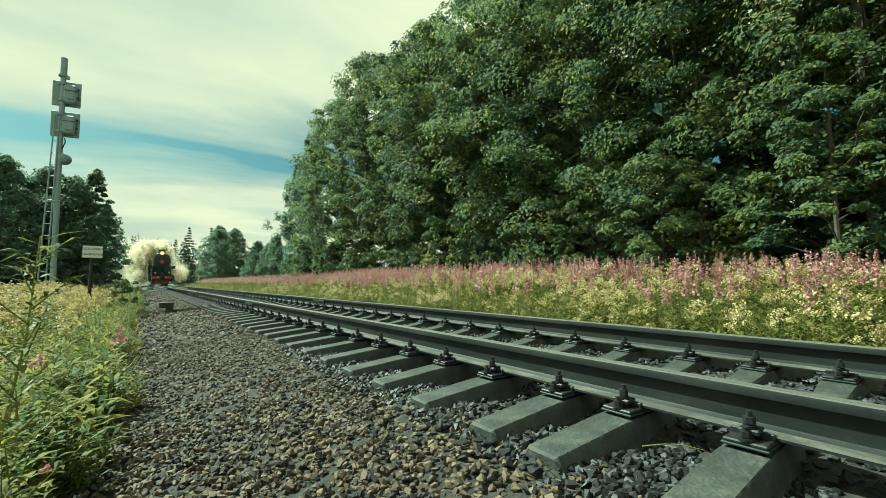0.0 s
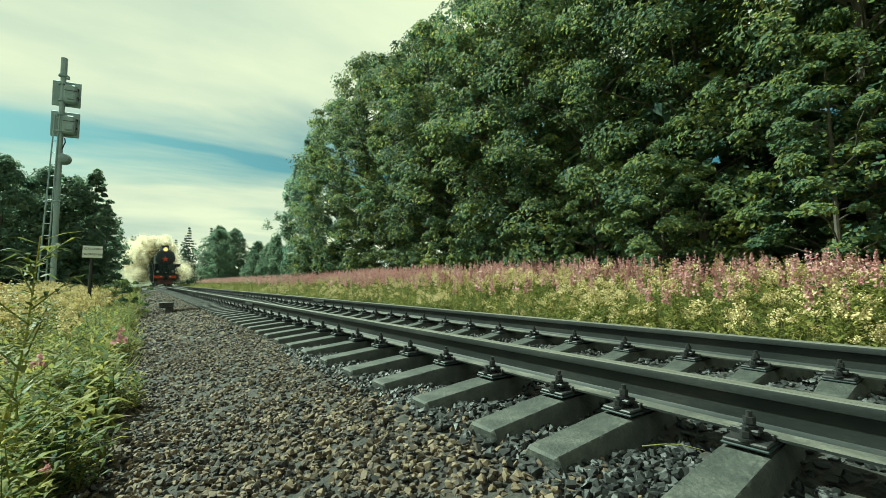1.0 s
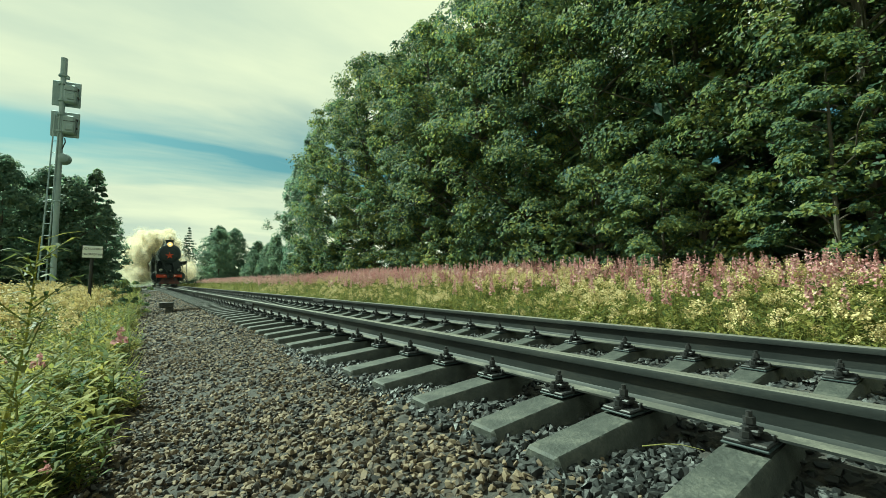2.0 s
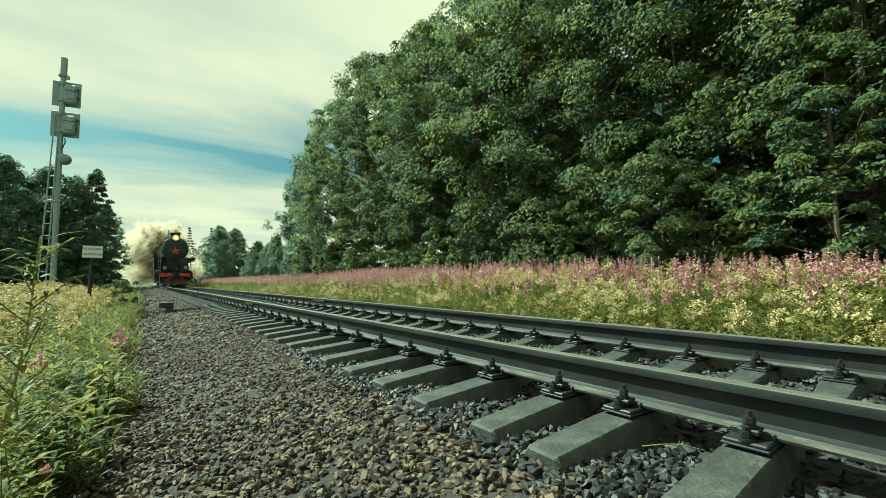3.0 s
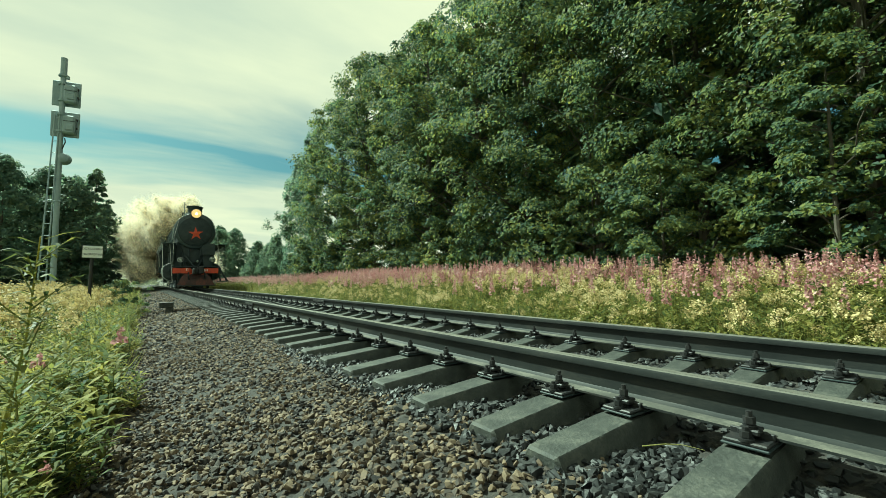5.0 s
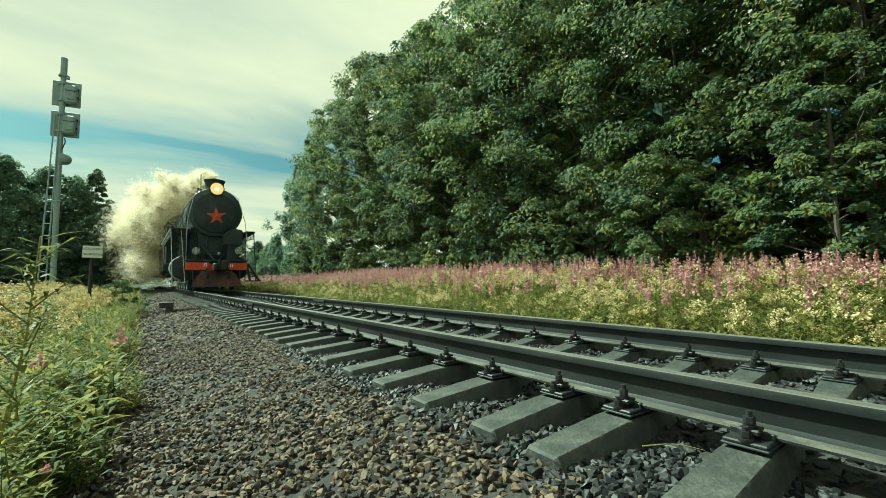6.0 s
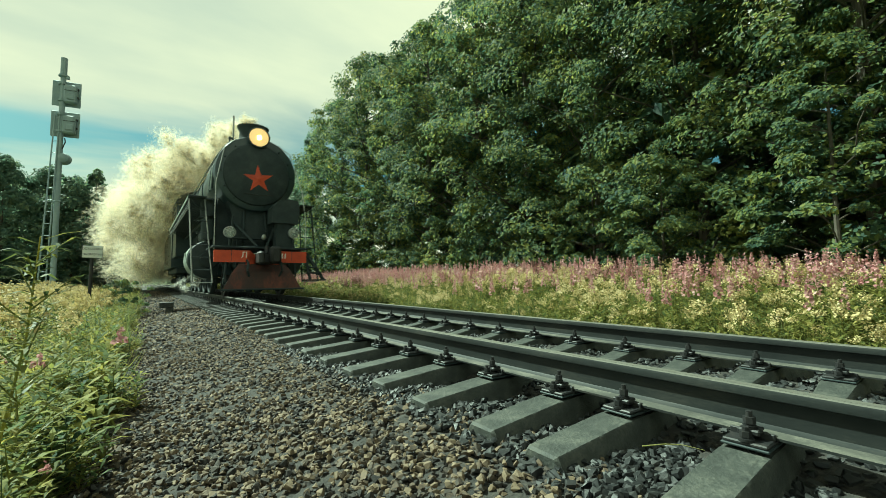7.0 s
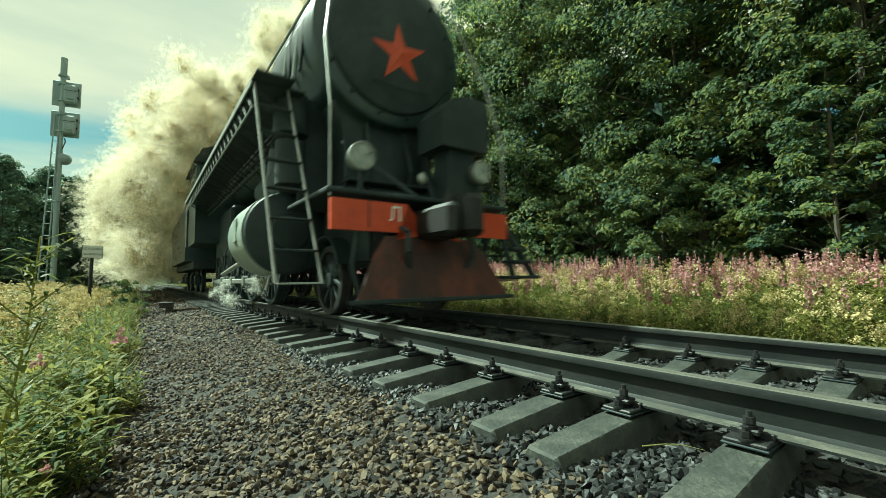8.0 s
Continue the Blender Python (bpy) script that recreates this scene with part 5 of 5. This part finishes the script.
def build_meadow():
    rng = np.random.default_rng(12)
    fw = [fireweed(200 + k, 1.0, 16, 46) for k in range(6)]
    fw_far = [fireweed(220 + k, 1.0, 7, 16, 0.17) for k in range(4)]
    ms = [meadowsweet(240 + k, 1.0, 12, 60) for k in range(6)]
    gt = [grass_tuft(260 + k, 1.0, 11, 0.016) for k in range(5)]
    gt_far = [grass_tuft(270 + k, 1.0, 6, 0.05) for k in range(3)]
    herb = [fireweed(280 + k, 1.0, 24, 0, 0.21)[0] for k in range(6)]
    # the flower meadow between the track and the wood
    P = spots(rng, 3600, 3.3, 9.6, -2.5, 30, lambda x, y: rng.random(len(x)) < np.clip((x - 4.0) / 3.4, 0.16, 1) * np.clip(0.7 + 1.4 * patch(x, y, 0.35, 2.0), 0.12, 1) * np.clip(0.6 + 0.1 * y, 0.55, 1))
    pair("fireweed", fw, P, rng, 0.86 + 0.36 * rng.random(len(P)) + 0.04 * np.clip(P[:, 0] - 5, 0, 4) + 0.16 * smooth01(2, 12, P[:, 1]), "pink", "fireweed", "tall pink fireweed flowering in the meadow", "wildflowers")
    P = spots(rng, 2200, 4.6, 9.8, 30, 78)
    pair("fireweed", fw_far, P, rng, 1.05 + 0.4 * rng.random(len(P)), "pink", "distant_fireweed", "distant pink fireweed along the wood", "wildflowers")
    P = spots(rng, 3400, 2.75, 8.5, -2.5, 26, lambda x, y: rng.random(len(x)) < np.clip(0.55 + 1.6 * patch(x, y, 0.55, 7.0) - 0.03 * y + 0.15, 0.04, 1))
    pair("meadowsweet", ms, P, rng, 0.42 + 0.32 * rng.random(len(P)) + 0.10 * np.clip(P[:, 0] - 3, 0, 4), "cream", "meadowsweet", "frothy cream meadowsweet flowering beside the track", "wildflowers")
    P = spots(rng, 5600, 2.7, 9.5, -2.5, 26, lambda x, y: rng.random(len(x)) < 1.1 - 0.02 * y)
    lay("meadow_herbs", herb, P, rng, 0.38 + 0.30 * rng.random(len(P)) + 0.09 * np.clip(P[:, 0] - 3, 0, 5), "weed", "dense green leafy meadow herbs", "plants")
    P = spots(rng, 3600, 2.7, 9.5, -2.5, 40)
    lay("meadow_grass", gt, P, rng, 0.30 + 0.25 * rng.random(len(P)) + 0.3 * smooth01(3.2, 5.0, P[:, 0]), "weed", "tall green meadow grass", "grass", 0.06)
    P = spots(rng, 5000, 2.9, 11, 26, 95)
    lay("distant_meadow_grass", gt_far, P, rng, 0.6 + 0.4 * rng.random(len(P)), "weed", "pale green grass of the distant meadow", "grass", 0.06)
    P = spots(rng, 1500, 2.9, 7, 24, 70)
    lay("distant_seed_heads", gt_far, P, rng, 0.6 + 0.3 * rng.random(len(P)), "straw", "straw-coloured grass heads in the distant meadow", "grass", 0.06)


def build_verge():
    rng = np.random.default_rng(14)
    gt = [grass_tuft(360 + k, 1.0, 12, 0.012) for k in range(5)]
    fine = [grass_tuft(370 + k, 1.0, 16, 0.006) for k in range(5)]
    ms = [meadowsweet(340 + k, 1.0, 14, 70) for k in range(5)]
    herb = [fireweed(380 + k, 1.0, 30, 0, 0.20)[0] for k in range(6)]
    fw = [fireweed(390 + k, 1.0, 46, 26, 0.13, 0.11) for k in range(4)]
    edge = lambda x, y: (x < -2.20 + 0.12 * np.sin(y * 1.9) + 0.1 * np.sin(y * 5.1)) & ((np.hypot(x + 2.06, y) > 1.25) | (x < -3.2))
    P = spots(rng, 5200, -5.6, -2.05, 1.2, 14, edge)
    lay("verge_herbs", herb, P, rng, 0.50 + 0.30 * rng.random(len(P)) - 0.25 * smooth01(-2.7, -2.2, P[:, 0]), "verge", "dense leafy green weeds beside the gravel", "plants", 0.07)
    P = spots(rng, 4600, -9, -2.15, -4, 26, lambda x, y: edge(x, y) & (rng.random(len(x)) < np.clip(np.abs(y - 2.0) / 7, 0.12, 0.7)))
    lay("verge_grass", gt, P, rng, 0.50 + 0.30 * rng.random(len(P)), "weed", "tall green verge grass", "grass", 0.08)
    P = spots(rng, 2300, -9, -2.5, 5.0, 30, edge)
    lay("verge_seed_grass", fine, P, rng, 0.60 + 0.35 * rng.random(len(P)), "straw", "dry straw-yellow seeding grass of the verge", "grass", 0.09)
    broad = [fireweed(430 + k, 1.0, 34, 0, 0.30)[0] for k in range(5)]
    P = spots(rng, 520, -4.2, -2.2, 1.2, 7, lambda x, y: edge(x + 0.10, y))
    lay("verge_broad_leaves", broad, P, rng, 0.40 + 0.26 * rng.random(len(P)), "verge", "broad lance-leaved weeds beside the gravel", "plants", 0.08)
    stalks = [fireweed(385 + k, 1.0, 60, 0, 0.10)[0] for k in range(5)]
    P = spots(rng, 900, -5.0, -2.3, 1.3, 12, lambda x, y: edge(x + 0.12, y))
    lay("verge_stalks", stalks, P, rng, 0.72 + 0.32 * rng.random(len(P)) - 0.3 * smooth01(-2.6, -2.25, P[:, 0]), "verge", "upright leafy willowherb stalks in the verge", "plants", 0.08)
    P = spots(rng, 620, -7, -2.6, 4.5, 20, edge)
    pair("meadowsweet", ms, P, rng, 0.75 + 0.25 * rng.random(len(P)), "cream", "verge_meadowsweet", "pale cream meadowsweet going to seed in the verge", "wildflowers")
    P = np.array([(-2.24, 3.3), (-2.32, 2.1), (-2.62, 3.4), (-2.25, 1.75), (-3.1, 6.0), (-2.9, 4.6)])
    P = np.concatenate([P, ground_z(P[:, 0], P[:, 1])[:, None]], 1)
    pair("fireweed", fw, P, rng, np.array([0.84, 0.42, 0.78, 0.34, 0.7, 0.7]), "pink", "verge_fireweed", "pink fireweed among the verge weeds", "wildflowers")
    gt_far = [grass_tuft(410 + k, 1.0, 6, 0.05) for k in range(3)]
    P = spots(rng, 3500, -22, -2.3, 24, 75)
    lay("distant_verge_grass", gt_far, P, rng, 0.55 + 0.4 * rng.random(len(P)), "weed", "green grass of the far verge", "grass", 0.06)


def tall_weed():
    """The tall branching willowherb close to the camera."""
    rd = random.Random(77)
    x, y = -2.39, 1.80
    s = thing("willowherb", Matrix.Translation((x, y, float(ground_z(x, y)))), "tall branching willowherb with narrow leaves beside the gravel", "plant")
    stem, lv = M(), M()
    base, tip = Vector((0, 0, -0.05)), Vector((0.07, -0.03, 1.22))
    stem.tube([base, Vector((-0.02, 0.03, 0.5)), Vector((0.03, 0.10, 0.9)), tip], 0.007, 6, 0.002)
    for k in range(17):
        t = 0.35 + 0.62 * k / 17
        p = base.lerp(tip, t)
        a = k * 2.4
        q = p + Vector((math.cos(a) * 0.19, math.sin(a) * 0.19, 0.19)) * (1.3 - t)
        part("branch", M().tube([p, q], 0.003, 5, 0.001), MAT["verge"], s)
        for j in range(15):
            u = j / 14
            b = a + rd.uniform(-1.6, 1.6)
            blade(lv, p.lerp(q, u), Vector((math.cos(b), math.sin(b), rd.uniform(0, 0.6))), rd.uniform(0.045, 0.085), 0.014, rd.uniform(0, 0.3))
    for k in range(90):
        t = 0.15 + 0.85 * k / 90
        a = k * 2.4
        blade(lv, base.lerp(tip, t), Vector((math.cos(a), math.sin(a), rd.uniform(0.0, 0.5))), rd.uniform(0.07, 0.12), 0.017, rd.uniform(0.0, 0.4))
    part("stem", stem, MAT["verge"], s)
    part("foliage", lv, MAT["weed"], s, smooth=0)


build_meadow()
build_verge()
tall_weed()


def build_far_woods():
    """The wooded ridge on the horizon."""
    rng = np.random.default_rng(40)
    n = 420
    x = rng.uniform(-260, 330, n)
    y = rng.uniform(330, 420, n)
    z = 6 + 9 * np.exp(-((x + 20) / 90) ** 2) + 0.02 * (y - 330)
    cone = M()
    rd = random.Random(3)
    for k in range(56):
        t = rd.random()
        a = rd.uniform(0, 6.283)
        blade(cone, Vector((math.cos(a) * 0.03, math.sin(a) * 0.03, t)), Vector((math.cos(a), math.sin(a), -0.4)), 0.24 * (1.02 - t), 0.10, 0.2)
    V, F = scatter([cone.arrays()], np.zeros(n, dtype=int), np.stack([x, y, z - 1.0], -1), rng.uniform(0, 6.28, n), rng.uniform(13, 20, n))
    ob = new("far_woods", fast_mesh("far_woods", V, F, MAT["needle"]))
    tagged(ob, "bluish far wooded ridge on the horizon", "woods", kind="stuff")
    hill = M()
    cols = [(-300 + 20 * k) for k in range(34)]
    vs = []
    for cx in cols:
        hz = 6 + 9 * math.exp(-((cx + 20) / 90) ** 2)
        vs += [(cx, 290, -1.0), (cx, 335, hz - 1), (cx, 430, hz + 2), (cx, 520, -1.5)]
    hill.add(vs, [(4 * k + j, 4 * k + 4 + j, 4 * k + 5 + j, 4 * k + 1 + j) for k in range(len(cols) - 1) for j in range(3)])
    hb = part("far_hill", hill, MAT["soil"])
    tagged(hb, "low wooded hill on the horizon", "hill", kind="structure")


build_far_woods()


# ---- ballast stones ----
def stone_variants(n, seed):
    rng = np.random.default_rng(seed)
    out = []
    for _ in range(n):
        p = rng.normal(size=(11, 3)); p /= np.linalg.norm(p, axis=1)[:, None]
        p *= rng.uniform(0.8, 1.12, 11)[:, None] * np.array([0.58, 0.47, 0.40])
        bm = bmesh.new()
        for q in p:
            bm.verts.new(q)
        bmesh.ops.convex_hull(bm, input=bm.verts)
        bmesh.ops.delete(bm, geom=[v for v in bm.verts if not v.link_faces], context="VERTS")
        bmesh.ops.triangulate(bm, faces=bm.faces)
        bm.verts.index_update()
        out.append((np.array([v.co[:] for v in bm.verts], dtype=np.float32), np.array([[v.index for v in f.verts] for f in bm.faces], dtype=np.int32)))
        bm.free()
    return out


def bed_spots(rng, n, x0, x1, y0, y1, lift):
    x, y = rng.uniform(x0, x1, n), rng.uniform(y0, y1, n)
    tx = np.array([track_x(v) for v in y])
    return np.stack([x + tx, y, ballast_z(x) + rng.uniform(-0.6, 1.0, n) * lift], -1)


def build_stones():
    rng = np.random.default_rng(9)
    var = stone_variants(14, 2)

    def joined(P, size, mat, name, label):
        n = len(P)
        V, F = scatter(var, rng.integers(0, len(var), n), P.astype(np.float32), rng.uniform(0, 6.283, n), size, random_turns(rng, n, 0.35))
        ob = new(name, fast_mesh(name, V, F, MAT[mat]))
        ob.parent = BED
        return tagged(ob, label, kind="stuff")

    P = np.concatenate([bed_spots(rng, 14500, -2.35, -0.45, 1.0, 7.0, 0.014), bed_spots(rng, 3000, -2.35, -0.8, 0.6, 3.2, 0.026), bed_spots(rng, 1500, -2.35, -0.6, -5.0, 1.0, 0.012)])
    joined(P, rng.uniform(0.021, 0.046, len(P)), "stone", "shoulder_stones", "brownish grey crushed stones")
    P = np.concatenate([bed_spots(rng, 7000, -2.35, -0.5, 7.0, 20.0, 0.012), bed_spots(rng, 2600, -2.4, -0.5, 20.0, 44.0, 0.02)])
    joined(P, rng.uniform(0.045, 0.08, len(P)) * (1 + 0.6 * (P[:, 1] > 20)), "stone", "distant_shoulder_stones", "brownish grey crushed stones")
    P = np.concatenate([bed_spots(rng, 6800, -0.8, -0.05, -0.2, 5.0, 0.022), bed_spots(rng, 7000, -0.1, 2.4, -0.6, 6.0, 0.012), bed_spots(rng, 3800, -0.6, 2.5, 6.0, 18.0, 0.015)])
    joined(P, rng.uniform(0.030, 0.062, len(P)), "stone_dark", "oily_stones", "dark oil-stained crushed stones between the sleepers")
    meshes = [fast_mesh("stone", V, F, MAT["stone_piece"]) for V, F in var]
    P = bed_spots(rng, 300, -1.9, -0.75, 1.2, 2.8, 0.012)
    for q in P:
        ob = new("stone", meshes[int(rng.integers(0, len(meshes)))])
        ob.parent = BED
        ob.matrix_local = Matrix.LocRotScale(Vector(q) + Vector((0, 0, 0.012)), Euler(rng.uniform(-0.6, 0.6, 3) + np.array([0, 0, rng.uniform(0, 6)])), Vector((1, 1, 1)) * rng.uniform(0.032, 0.052))


build_stones()


# ---- movement ----
def train_y(t):
    ease = max(0.0, (t - 1.0) / 7.0) ** 1.3
    return 4.25 + 9.17 * (8.0 - t) - 0.6 * math.sin(math.pi * ease)


def rolled(t):
    return train_y(0.0) - train_y(t)


def motions():
    walk(LOCO, [(k * 0.5, track_pose(train_y(k * 0.5))) for k in range(17)])
    walk(TENDER, [(k * 0.5, track_pose(train_y(k * 0.5) + 14.2)) for k in range(17)])
    for ax, y, r in WHEELSETS:
        n = 120 if r < 0.6 else 80
        walk(ax, [(8.0 * k / n, Matrix.Translation((0, y, r)) @ Matrix.Rotation(rolled(8.0 * k / n) / r, 4, "X")) for k in range(n + 1)])
    for ob, x in RODS:
        rows = []
        for k in range(81):
            a = rolled(0.1 * k) / DR
            rows.append((0.1 * k, Matrix.Translation((x, DRIVERS[0] - CRANK * math.sin(a), DR + CRANK * math.cos(a)))))
        walk(ob, rows)
    for ob, s, x, z, drift, spin, phase in PUFFS:
        rows = []
        for k in range(17):
            t = 0.5 * k
            back = s + drift * (t - 4.0)
            y = train_y(t) + back
            rows.append((t, Matrix.Translation((track_x(y) + MID + x - 0.10 * drift * (t - 4.0), y, z + 0.12 * math.sin(0.9 * t + phase))) @ Euler((spin * t, 0.6 * spin * t, phase + 0.4 * spin * t)).to_matrix().to_4x4()))
        walk(ob, rows)


motions()
